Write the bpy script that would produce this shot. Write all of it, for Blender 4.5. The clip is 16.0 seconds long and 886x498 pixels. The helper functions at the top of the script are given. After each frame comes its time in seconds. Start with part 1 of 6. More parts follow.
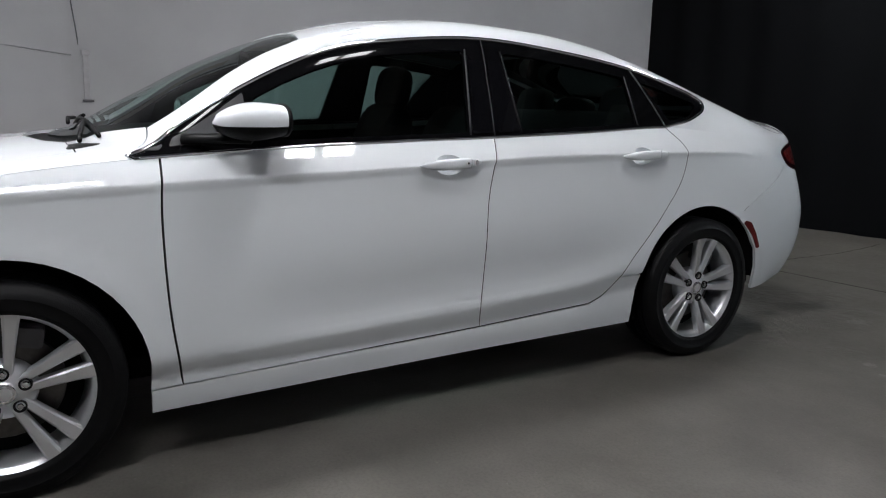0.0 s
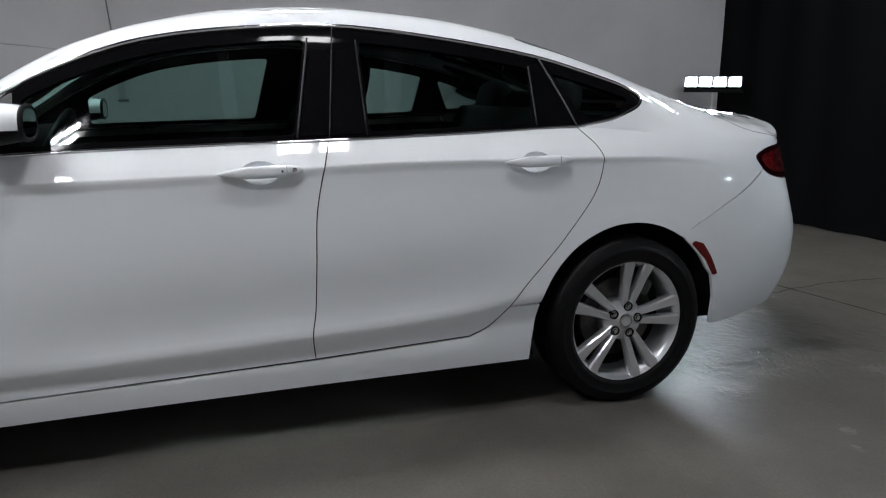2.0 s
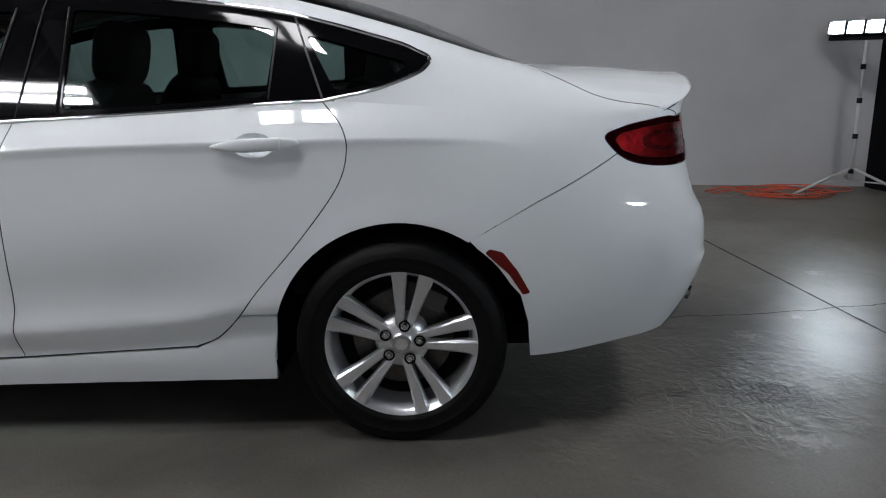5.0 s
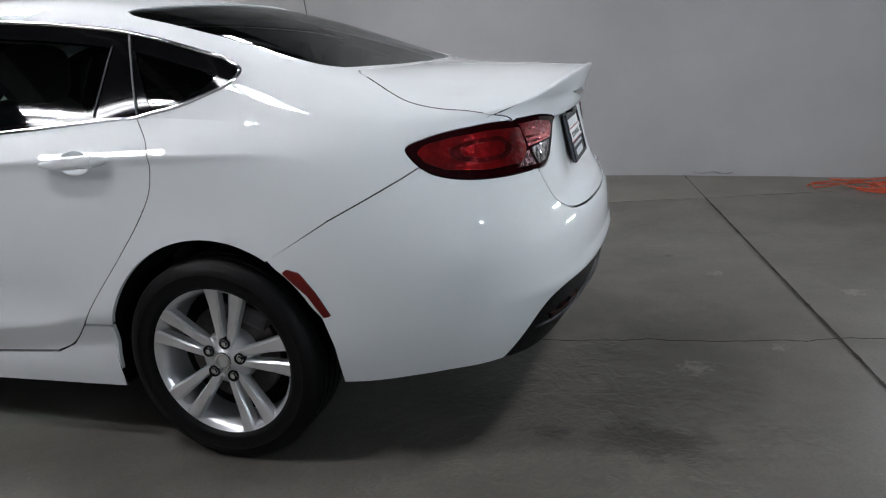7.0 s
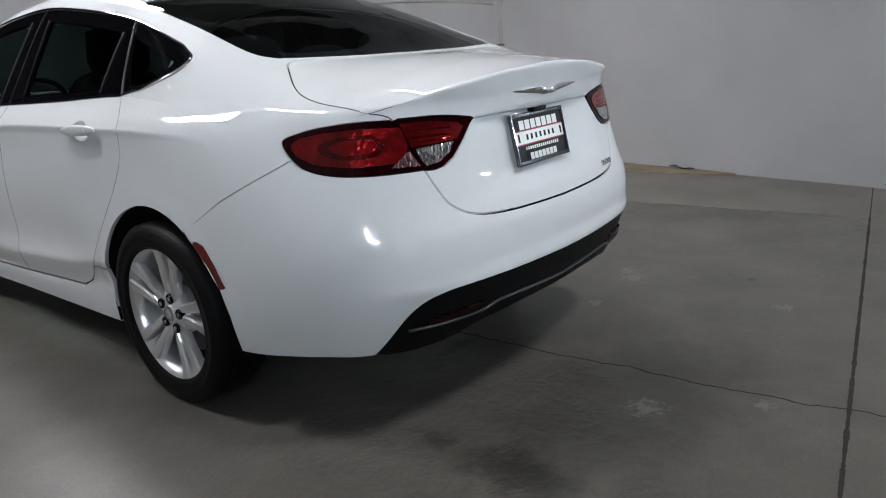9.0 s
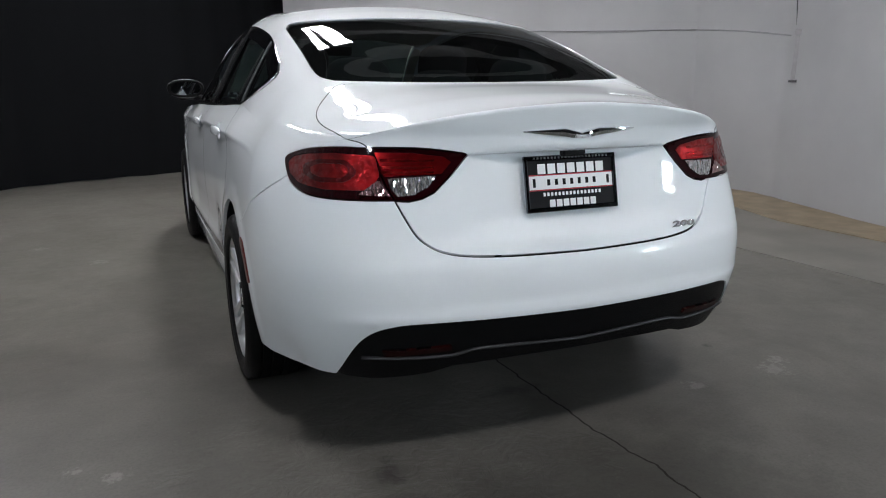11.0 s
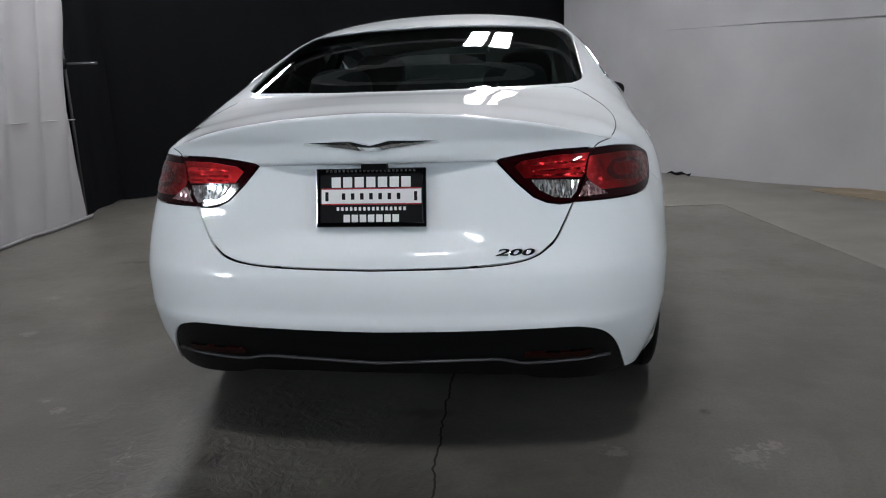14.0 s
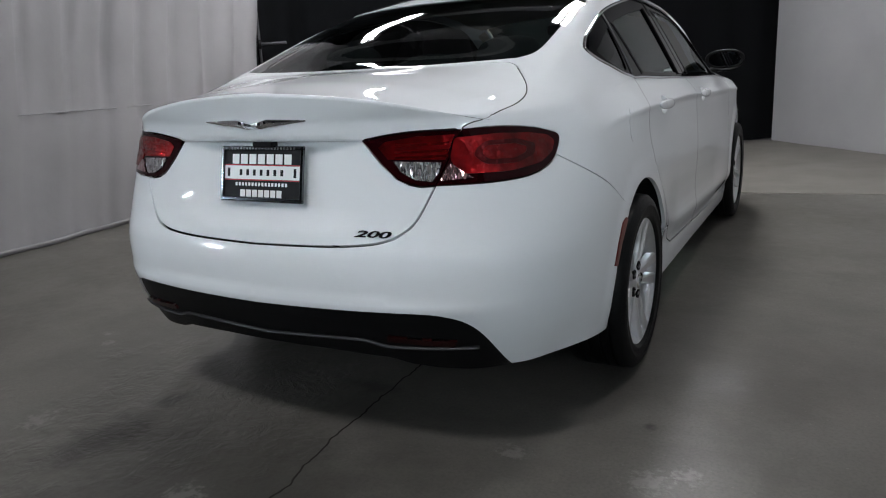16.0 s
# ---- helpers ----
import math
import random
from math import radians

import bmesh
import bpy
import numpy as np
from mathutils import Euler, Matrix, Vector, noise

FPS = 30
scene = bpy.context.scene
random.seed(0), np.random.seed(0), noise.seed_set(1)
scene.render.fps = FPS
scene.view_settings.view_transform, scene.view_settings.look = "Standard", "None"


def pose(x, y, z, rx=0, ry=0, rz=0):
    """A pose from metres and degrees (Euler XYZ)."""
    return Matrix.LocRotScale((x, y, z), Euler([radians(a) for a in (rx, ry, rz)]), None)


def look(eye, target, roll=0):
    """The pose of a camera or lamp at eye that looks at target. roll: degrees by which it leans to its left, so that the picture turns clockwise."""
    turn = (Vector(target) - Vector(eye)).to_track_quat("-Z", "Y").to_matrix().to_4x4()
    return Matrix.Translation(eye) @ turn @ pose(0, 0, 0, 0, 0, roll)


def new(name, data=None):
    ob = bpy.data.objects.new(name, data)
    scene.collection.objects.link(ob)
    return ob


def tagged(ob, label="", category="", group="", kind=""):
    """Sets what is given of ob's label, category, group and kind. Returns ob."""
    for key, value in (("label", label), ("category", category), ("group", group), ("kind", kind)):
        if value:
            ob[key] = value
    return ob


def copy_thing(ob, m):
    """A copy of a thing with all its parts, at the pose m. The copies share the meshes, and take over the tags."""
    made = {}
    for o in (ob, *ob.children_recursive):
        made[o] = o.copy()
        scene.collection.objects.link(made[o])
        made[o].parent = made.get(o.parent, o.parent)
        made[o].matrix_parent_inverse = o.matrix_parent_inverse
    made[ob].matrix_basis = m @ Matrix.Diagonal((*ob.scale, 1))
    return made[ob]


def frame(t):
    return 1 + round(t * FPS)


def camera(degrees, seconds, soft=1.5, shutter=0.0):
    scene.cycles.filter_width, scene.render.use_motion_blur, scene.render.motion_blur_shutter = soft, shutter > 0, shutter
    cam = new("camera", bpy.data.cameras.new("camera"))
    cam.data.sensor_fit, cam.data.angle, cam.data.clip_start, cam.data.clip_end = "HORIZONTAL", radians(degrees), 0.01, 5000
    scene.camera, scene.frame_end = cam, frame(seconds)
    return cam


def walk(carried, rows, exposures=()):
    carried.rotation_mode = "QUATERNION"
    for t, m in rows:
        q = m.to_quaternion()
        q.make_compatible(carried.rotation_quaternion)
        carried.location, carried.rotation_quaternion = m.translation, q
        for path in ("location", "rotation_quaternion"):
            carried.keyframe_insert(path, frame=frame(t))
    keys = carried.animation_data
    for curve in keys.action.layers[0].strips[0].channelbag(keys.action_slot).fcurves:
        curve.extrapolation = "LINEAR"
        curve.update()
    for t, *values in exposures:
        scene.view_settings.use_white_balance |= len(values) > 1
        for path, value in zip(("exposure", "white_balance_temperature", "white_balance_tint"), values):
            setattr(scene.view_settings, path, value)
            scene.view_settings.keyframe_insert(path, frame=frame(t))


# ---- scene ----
cam = camera(63.0, 16.0, soft=1.1)
PATH = [
    (0, (-3.122, 2.632, 1.153), (-1.418, 1.665, 0.749), 1.1),
    (0.5, (-3.154, 2.35, 1.158), (-1.373, 1.54, 0.744), 0.3),
    (1, (-3.212, 2.054, 1.195), (-1.38, 1.368, 0.776), 1.6),
    (1.5, (-3.185, 1.778, 1.189), (-1.349, 1.126, 0.738), 1.2),
    (2, (-3.163, 1.51, 1.168), (-1.31, 0.887, 0.748), 0.4),
    (2.5, (-3.167, 1.2, 1.171), (-1.26, 0.792, 0.726), -0.1),
    (3, (-3.144, 0.93, 1.181), (-1.218, 0.664, 0.715), -1.1),
    (3.5, (-3.064, 0.644, 1.194), (-1.138, 0.403, 0.711), -0.3),
    (4, (-3.023, 0.39, 1.169), (-1.082, 0.262, 0.707), -1.6),
    (4.5, (-3.013, 0.102, 1.189), (-1.076, 0.143, 0.692), -1.5),
    (5, (-2.934, -0.188, 1.172), (-1.002, -0.138, 0.655), -1.6),
    (5.2, (-2.910, -0.306, 1.175), (-0.978, -0.208, 0.667), -1.7),
    (7.3, (-2.551, -1.444, 1.18), (-0.763, -0.742, 0.626), -3.2),
    (7.5, (-2.526, -1.549, 1.194), (-0.774, -0.77, 0.625), -1.8),
    (8, (-2.431, -1.81, 1.179), (-0.767, -0.849, 0.625), -3.0),
    (8.5, (-2.234, -2.036, 1.185), (-0.646, -0.964, 0.608), -2.7),
    (9, (-2.064, -2.241, 1.176), (-0.59, -1.009, 0.619), -3.5),
    (9.5, (-1.874, -2.449, 1.191), (-0.567, -1.052, 0.609), -2.0),
    (10, (-1.655, -2.585, 1.172), (-0.505, -1.045, 0.618), -0.7),
    (10.2, (-1.563, -2.636, 1.191), (-0.514, -1.023, 0.645), -0.2),
    (12.3, (-0.455, -3.047, 1.141), (-0.17, -1.112, 0.723), -0.6),
    (12.5, (-0.314, -3.081, 1.144), (-0.15, -1.137, 0.708), -0.3),
    (13, (-0.052, -3.082, 1.148), (-0.046, -1.13, 0.713), -1.5),
    (13.5, (0.223, -3.006, 1.158), (0.111, -1.058, 0.719), -1.3),
    (14, (0.467, -2.947, 1.165), (0.195, -1.017, 0.715), -2.0),
    (14.5, (0.742, -2.911, 1.171), (0.186, -1.055, 0.672), -0.8),
    (15, (0.982, -2.796, 1.16), (0.354, -0.959, 0.68), -1.1),
    (15.5, (1.205, -2.684, 1.156), (0.406, -0.915, 0.673), -3.3),
    (16, (1.486, -2.594, 1.141), (0.549, -0.898, 0.646), -3.2),
]
walk(cam, [(t, look(eye, target, roll)) for t, eye, target, roll in PATH], exposures=[(0.0, 0.06), (4.5, 0.06), (7.5, 0.36), (8.5, 0.26), (9.5, 0.46), (12.5, 0.28), (14.5, 0.16), (16.0, 0.13)])

# ---- light ----
world = bpy.data.worlds.new("studio_world")
scene.world = world
world.use_nodes = True
world.node_tree.nodes["Background"].inputs["Color"].default_value = (0.55, 0.6, 0.68, 1)
world.node_tree.nodes["Background"].inputs["Strength"].default_value = 0.02
TUBE_POWER = 100.0
FRONT_POWER, LEFT_POWER, RIGHT_POWER, REAR_POWER = 58.0, 82.0, 78.0, 132.0
STAND_POWER, LEFT_STAND_POWER = 360.0, 530.0

# ---- materials ----


def material(name, color, rough=0.5, metal=0.0, coat=0.0, spec=0.5, bump=0.0, bump_scale=60.0, vary=0.0, vary_scale=3.0, rough_vary=0.0):
    mat = bpy.data.materials.new(name)
    mat.use_nodes = True
    nt = mat.node_tree
    b = nt.nodes["Principled BSDF"]
    b.inputs["Base Color"].default_value = (*color, 1)
    b.inputs["Roughness"].default_value = rough
    b.inputs["Metallic"].default_value = metal
    b.inputs["Coat Weight"].default_value = coat
    b.inputs["Coat Roughness"].default_value = 0.015
    b.inputs["Specular IOR Level"].default_value = spec
    geo = nt.nodes.new("ShaderNodeNewGeometry")
    if vary or rough_vary:
        n = nt.nodes.new("ShaderNodeTexNoise")
        n.inputs["Scale"].default_value = vary_scale
        n.inputs["Detail"].default_value = 6
        nt.links.new(geo.outputs["Position"], n.inputs["Vector"])
        if vary:
            ramp = nt.nodes.new("ShaderNodeMapRange")
            ramp.inputs["From Min"].default_value, ramp.inputs["From Max"].default_value = 0.3, 0.7
            ramp.inputs["To Min"].default_value, ramp.inputs["To Max"].default_value = 1 - vary, 1 + vary
            nt.links.new(n.outputs["Fac"], ramp.inputs["Value"])
            mul = nt.nodes.new("ShaderNodeVectorMath")
            mul.operation = "SCALE"
            mul.inputs[0].default_value = color
            nt.links.new(ramp.outputs["Result"], mul.inputs["Scale"])
            nt.links.new(mul.outputs["Vector"], b.inputs["Base Color"])
        if rough_vary:
            rr = nt.nodes.new("ShaderNodeMapRange")
            rr.inputs["From Min"].default_value, rr.inputs["From Max"].default_value = 0.3, 0.7
            rr.inputs["To Min"].default_value, rr.inputs["To Max"].default_value = rough - rough_vary, rough + rough_vary
            nt.links.new(n.outputs["Fac"], rr.inputs["Value"])
            nt.links.new(rr.outputs["Result"], b.inputs["Roughness"])
    if bump:
        n2 = nt.nodes.new("ShaderNodeTexNoise")
        n2.inputs["Scale"].default_value = bump_scale
        n2.inputs["Detail"].default_value = 4
        nt.links.new(geo.outputs["Position"], n2.inputs["Vector"])
        bm_ = nt.nodes.new("ShaderNodeBump")
        bm_.inputs["Strength"].default_value = bump
        bm_.inputs["Distance"].default_value = 0.01
        nt.links.new(n2.outputs["Fac"], bm_.inputs["Height"])
        nt.links.new(bm_.outputs["Normal"], b.inputs["Normal"])
    return mat


def glass(name, tint, gloss=0.02):
    mat = bpy.data.materials.new(name)
    mat.use_nodes = True
    nt = mat.node_tree
    nt.nodes.clear()
    out = nt.nodes.new("ShaderNodeOutputMaterial")
    mix = nt.nodes.new("ShaderNodeMixShader")
    tr = nt.nodes.new("ShaderNodeBsdfTransparent")
    gl = nt.nodes.new("ShaderNodeBsdfGlossy")
    fr = nt.nodes.new("ShaderNodeFresnel")
    fr.inputs["IOR"].default_value = 1.6
    tr.inputs["Color"].default_value = (*tint, 1)
    gl.inputs["Roughness"].default_value = gloss
    nt.links.new(fr.outputs["Fac"], mix.inputs["Fac"])
    nt.links.new(tr.outputs["BSDF"], mix.inputs[1])
    nt.links.new(gl.outputs["BSDF"], mix.inputs[2])
    nt.links.new(mix.outputs["Shader"], out.inputs["Surface"])
    return mat


def emitter(name, color, strength):
    mat = bpy.data.materials.new(name)
    mat.use_nodes = True
    b = mat.node_tree.nodes["Principled BSDF"]
    b.inputs["Base Color"].default_value = (0.8, 0.8, 0.8, 1)
    b.inputs["Emission Color"].default_value = (*color, 1)
    b.inputs["Emission Strength"].default_value = strength
    return mat


def faceted(name, color, rough, scale, tilt, coat=1.0, metal=0.9, stretch=(1, 1, 1), grain=0.35):
    """A moulded reflector: small flat facets, each leaning its own way, under a clear skin."""
    mat = material(name, color, rough, metal=metal, coat=coat)
    nt = mat.node_tree
    b, geo = nt.nodes["Principled BSDF"], nt.nodes["Geometry"]
    size = nt.nodes.new("ShaderNodeVectorMath")
    size.operation = "MULTIPLY"
    size.inputs[1].default_value = stretch
    nt.links.new(geo.outputs["Position"], size.inputs[0])
    cells = nt.nodes.new("ShaderNodeTexVoronoi")
    cells.inputs["Scale"].default_value = scale
    nt.links.new(size.outputs["Vector"], cells.inputs["Vector"])
    lean = nt.nodes.new("ShaderNodeVectorMath")
    lean.operation = "SUBTRACT"
    nt.links.new(cells.outputs["Color"], lean.inputs[0])
    lean.inputs[1].default_value = (0.5, 0.5, 0.5)
    add = nt.nodes.new("ShaderNodeVectorMath")
    add.operation = "MULTIPLY_ADD"
    nt.links.new(lean.outputs["Vector"], add.inputs[0])
    add.inputs[1].default_value = (tilt, tilt, tilt)
    nt.links.new(geo.outputs["Normal"], add.inputs[2])
    unit = nt.nodes.new("ShaderNodeVectorMath")
    unit.operation = "NORMALIZE"
    nt.links.new(add.outputs["Vector"], unit.inputs[0])
    nt.links.new(unit.outputs["Vector"], b.inputs["Normal"])
    tone = nt.nodes.new("ShaderNodeTexNoise")
    tone.inputs["Scale"].default_value, tone.inputs["Detail"].default_value = 26.0, 3.0
    nt.links.new(geo.outputs["Position"], tone.inputs["Vector"])
    ramp = nt.nodes.new("ShaderNodeMapRange")
    for k, v in zip(("From Min", "From Max", "To Min", "To Max"), (0.3, 0.7, 1 - grain, 1 + grain)):
        ramp.inputs[k].default_value = v
    nt.links.new(tone.outputs["Fac"], ramp.inputs["Value"])
    mul = nt.nodes.new("ShaderNodeVectorMath")
    mul.operation = "SCALE"
    mul.inputs[0].default_value = color
    nt.links.new(ramp.outputs["Result"], mul.inputs["Scale"])
    nt.links.new(mul.outputs["Vector"], b.inputs["Base Color"])
    return mat


PAINT = material("white_paint", (0.785, 0.815, 0.835), 0.6, coat=1.0, spec=0.08, vary=0.012, vary_scale=1.5)
BLACK_GLOSS = material("gloss_black_trim", (0.004, 0.004, 0.005), 0.03, spec=0.35)
FRAME_BLACK = material("satin_black_frame", (0.0035, 0.0035, 0.004), 0.06, spec=0.09)
BLACK_PLASTIC = material("black_plastic", (0.005, 0.005, 0.0055), 0.45, spec=0.13, bump=0.15, bump_scale=900)
SATIN_GREY = material("satin_grey_plastic", (0.07, 0.07, 0.075), 0.35)
DARK = material("dark_underbody", (0.006, 0.006, 0.0065), 0.85, spec=0.1, bump=0.2, bump_scale=80)
SEAM = material("seam_rubber", (0.008, 0.008, 0.009), 0.7)
SATIN_CHROME = material("satin_chrome", (0.80, 0.81, 0.83), 0.13, metal=1.0)
CHROME = material("chrome", (0.82, 0.83, 0.85), 0.06, metal=1.0)
ALLOY = material("silver_alloy", (0.80, 0.81, 0.83), 0.30, metal=0.8, coat=0.18, vary=0.03, vary_scale=20)
STEEL = material("brake_steel", (0.11, 0.105, 0.10), 0.35, metal=1.0, vary=0.2, vary_scale=40)
RUBBER = material("tyre_rubber", (0.0045, 0.0045, 0.005), 0.5, spec=0.16, bump=0.15, bump_scale=300, vary=0.2, vary_scale=30)
CLOTH = material("black_seat_cloth", (0.022, 0.022, 0.024), 0.85, bump=0.3, bump_scale=500)
TRIM_GREY = material("beige_headliner", (0.52, 0.48, 0.40), 0.9, bump=0.2, bump_scale=400)
GLASS_FRONT = glass("green_tinted_glass", (0.50, 0.64, 0.61))
GLASS_REAR = glass("green_tinted_side_glass", (0.50, 0.64, 0.61))
GLASS_BACK = glass("shaded_rear_glass", (0.42, 0.52, 0.505))
SAIL = material("matt_black_plastic", (0.022, 0.022, 0.024), 0.5, spec=0.3, bump=0.1, bump_scale=900)
GLASS_DARK = glass("tinted_quarter_glass", (0.38, 0.48, 0.465))
RED_LENS = faceted("red_lens", (0.17, 0.003, 0.004), 0.38, 105.0, 0.22, coat=0.6, grain=0.4)
RED_BRIGHT = faceted("bright_red_reflector", (0.34, 0.006, 0.007), 0.26, 120.0, 0.4, coat=0.6)
RED_DARK = faceted("dark_red_reflector", (0.075, 0.002, 0.003), 0.34, 110.0, 0.25, coat=0.6)
RED_DULL = material("red_marker", (0.12, 0.006, 0.005), 0.3, spec=0.2, coat=0.4)
RED_DEEP = material("deep_red_reflector", (0.013, 0.001, 0.001), 0.3, spec=0.2)
PINK_LENS = faceted("ribbed_pink_lens", (0.60, 0.36, 0.38), 0.16, 150.0, 0.9, stretch=(1.6, 1.6, 0.5))
BLADE = material("dark_satin_blade", (0.016, 0.016, 0.018), 0.42)
LAMP_BLACK = material("lamp_dark_edge", (0.014, 0.001, 0.002), 0.08, spec=0.15, coat=0.12)
REVERSE = faceted("ribbed_clear_lens", (0.80, 0.80, 0.82), 0.14, 130.0, 1.0, stretch=(1.9, 1.9, 0.4), grain=0.5)
MIRROR = material("mirror_glass", (0.55, 0.58, 0.60), 0.01, metal=1.0)
DARK_CHROME = material("dark_chrome", (0.12, 0.125, 0.14), 0.12, metal=1.0)
WHITE_INK = material("white_print", (0.75, 0.75, 0.75), 0.4)
BLACK_INK = material("black_print", (0.007, 0.007, 0.008), 0.5, spec=0.12)
RED_INK = material("red_print", (0.4, 0.02, 0.03), 0.4)

# ---- mesh helpers ----


def link_mesh(name, verts, faces, mat, parent=None, label="", normals=None, smooth=False):
    me = bpy.data.meshes.new(name)
    me.from_pydata([tuple(map(float, v)) for v in verts], [], [tuple(map(int, f)) for f in faces])
    me.materials.append(mat)
    if smooth or normals is not None:
        me.polygons.foreach_set("use_smooth", [True] * len(me.polygons))
    if normals is not None:
        me.normals_split_custom_set_from_vertices([tuple(map(float, n)) for n in normals])
    me.update()
    ob = new(name, me)
    if parent is not None:
        ob.parent = parent
    if label:
        tagged(ob, label)
    return ob


def part(name, bm, mat, parent=None, label="", smooth=False):
    me = bpy.data.meshes.new(name)
    bmesh.ops.recalc_face_normals(bm, faces=bm.faces)
    bm.to_mesh(me)
    bm.free()
    me.materials.append(mat)
    if smooth:
        me.polygons.foreach_set("use_smooth", [True] * len(me.polygons))
        me.set_sharp_from_angle(angle=radians(35))
    ob = new(name, me)
    if parent is not None:
        ob.parent = parent
    if label:
        tagged(ob, label)
    return ob


def thing(name, label, category, group="", at=None):
    ob = new(name)
    if at is not None:
        ob.matrix_basis = at
    return tagged(ob, label, category, group)


def box_bm(bm, size, m=Matrix(), bevel=0.0, segments=2):
    r = bmesh.ops.create_cube(bm, size=1.0, matrix=m @ Matrix.Diagonal((*size, 1)))
    if bevel:
        es = list({e for v in r["verts"] for e in v.link_edges})
        bmesh.ops.bevel(bm, geom=es, offset=bevel, segments=segments, profile=0.6, affect="EDGES")
    return bm


def box(size, m=Matrix(), bevel=0.0, segments=2):
    return box_bm(bmesh.new(), size, m, bevel, segments)


def tube(name, pts, radius, mat, parent=None, label="", sides=8, closed=False, flat=1.0):
    """A swept bar along points; flat squeezes it across its second direction."""
    pts = [Vector(p) for p in pts]
    verts, faces, n = [], [], len(pts)
    side = None
    for i, p in enumerate(pts):
        a = pts[i - 1] if (i or closed) else pts[0]
        b = pts[(i + 1) % n] if (i < n - 1 or closed) else pts[-1]
        d = (b - a).normalized()
        if side is None:
            side = d.orthogonal().normalized()
        side = (side - d * side.dot(d)).normalized()
        up = d.cross(side)
        for k in range(sides):
            w = 2 * math.pi * k / sides
            verts.append(p + side * (math.cos(w) * radius) + up * (math.sin(w) * radius * flat))
    loops = n if closed else n - 1
    for i in range(loops):
        for k in range(sides):
            a, b = i * sides + k, i * sides + (k + 1) % sides
            c, d2 = ((i + 1) % n) * sides + (k + 1) % sides, ((i + 1) % n) * sides + k
            faces.append((a, b, c, d2))
    if not closed:
        faces.append(tuple(reversed(range(sides))))
        faces.append(tuple(range((n - 1) * sides, n * sides)))
    return link_mesh(name, verts, faces, mat, parent, label, smooth=True)


def lathe(profile, steps=64, closed=False):
    """Turns (radius, x) pairs about the x axis into verts and faces."""
    verts, faces, m = [], [], len(profile)
    for i in range(steps):
        w = 2 * math.pi * i / steps
        verts += [(x, r * math.cos(w), r * math.sin(w)) for r, x in profile]
    for i in range(steps):
        for k in range(m if closed else m - 1):
            a, b = i * m + k, i * m + (k + 1) % m
            c, d = ((i + 1) % steps) * m + (k + 1) % m, ((i + 1) % steps) * m + k
            faces.append((a, b, c, d))
    return verts, faces


# ---- the shape of the car's body: smooth curves and two surfaces ----


class Pchip:
    """A smooth curve through (t, value) pairs that never overshoots."""

    def __init__(self, *pairs):
        pairs = sorted(pairs)
        self.x = np.array([p[0] for p in pairs], float)
        self.y = np.array([p[1] for p in pairs], float)
        h, dy = np.diff(self.x), np.diff(self.y)
        s = dy / h
        m = np.zeros(len(self.x))
        m[0], m[-1] = s[0], s[-1]
        for i in range(1, len(s)):
            if s[i - 1] * s[i] > 0:
                w1, w2 = 2 * h[i] + h[i - 1], h[i] + 2 * h[i - 1]
                m[i] = (w1 + w2) / (w1 / s[i - 1] + w2 / s[i])
        self.m, self.h = m, h

    def __call__(self, t):
        t = np.clip(np.asarray(t, float), self.x[0], self.x[-1])
        i = np.clip(np.searchsorted(self.x, t) - 1, 0, len(self.h) - 1)
        h, u = self.h[i], (t - self.x[i]) / self.h[i]
        return ((1 + 2 * u) * (1 - u) ** 2 * self.y[i] + u * (1 - u) ** 2 * h * self.m[i]
                + u * u * (3 - 2 * u) * self.y[i + 1] + u * u * (u - 1) * h * self.m[i + 1])


class Cubic:
    """A twice smooth curve through values at knots."""

    def __init__(self, x, y):
        self.x, self.y = np.array(x, float), np.array(y, float)
        n, h = len(x), np.diff(self.x)
        a, r = np.eye(n), np.zeros(n)
        for i in range(1, n - 1):
            a[i, i - 1], a[i, i], a[i, i + 1] = h[i - 1], 2 * (h[i - 1] + h[i]), h[i]
            r[i] = 6 * ((self.y[i + 1] - self.y[i]) / h[i] - (self.y[i] - self.y[i - 1]) / h[i - 1])
        self.k, self.h = np.linalg.solve(a, r), h

    def __call__(self, t):
        t = np.asarray(t, float)
        i = np.clip(np.searchsorted(self.x, t) - 1, 0, len(self.h) - 1)
        h, a, b = self.h[i], self.x[i + 1] - t, t - self.x[i]
        return (self.k[i] * a**3 + self.k[i + 1] * b**3) / (6 * h) + (self.y[i] / h - self.k[i] * h / 6) * a + (self.y[i + 1] / h - self.k[i + 1] * h / 6) * b


def smooth(a, b, t):
    u = np.clip((np.asarray(t, float) - a) / (b - a), 0, 1)
    return u * u * (3 - 2 * u)


# The outline seen from above, from the nose round the left side to the tail.
NOSE = [(0, 3.74), (-0.36, 3.69), (-0.63, 3.52), (-0.79, 3.24), (-0.862, 2.95), (-0.885, 2.65)]
FLANK = [(-0.89, 2.2), (-0.89, 1.7), (-0.89, 1.2), (-0.89, 0.7), (-0.89, 0.3), (-0.89, 0.0)]
TAIL = [(-0.892, -0.25), (-0.886, -0.45), (-0.858, -0.65), (-0.787, -0.84), (-0.637, -0.977), (-0.42, -1.045), (-0.2, -1.071), (0, -1.078)]
_half = NOSE + FLANK + TAIL
_line = [(-x, y) for x, y in reversed(NOSE[1:4])] + _half + [(-x, y) for x, y in reversed(TAIL[-4:-1])]
_len = np.r_[0, np.cumsum([math.dist(a, b) for a, b in zip(_line, _line[1:])])]
_zero = _len[3 + len(NOSE) + len(FLANK) - 1]
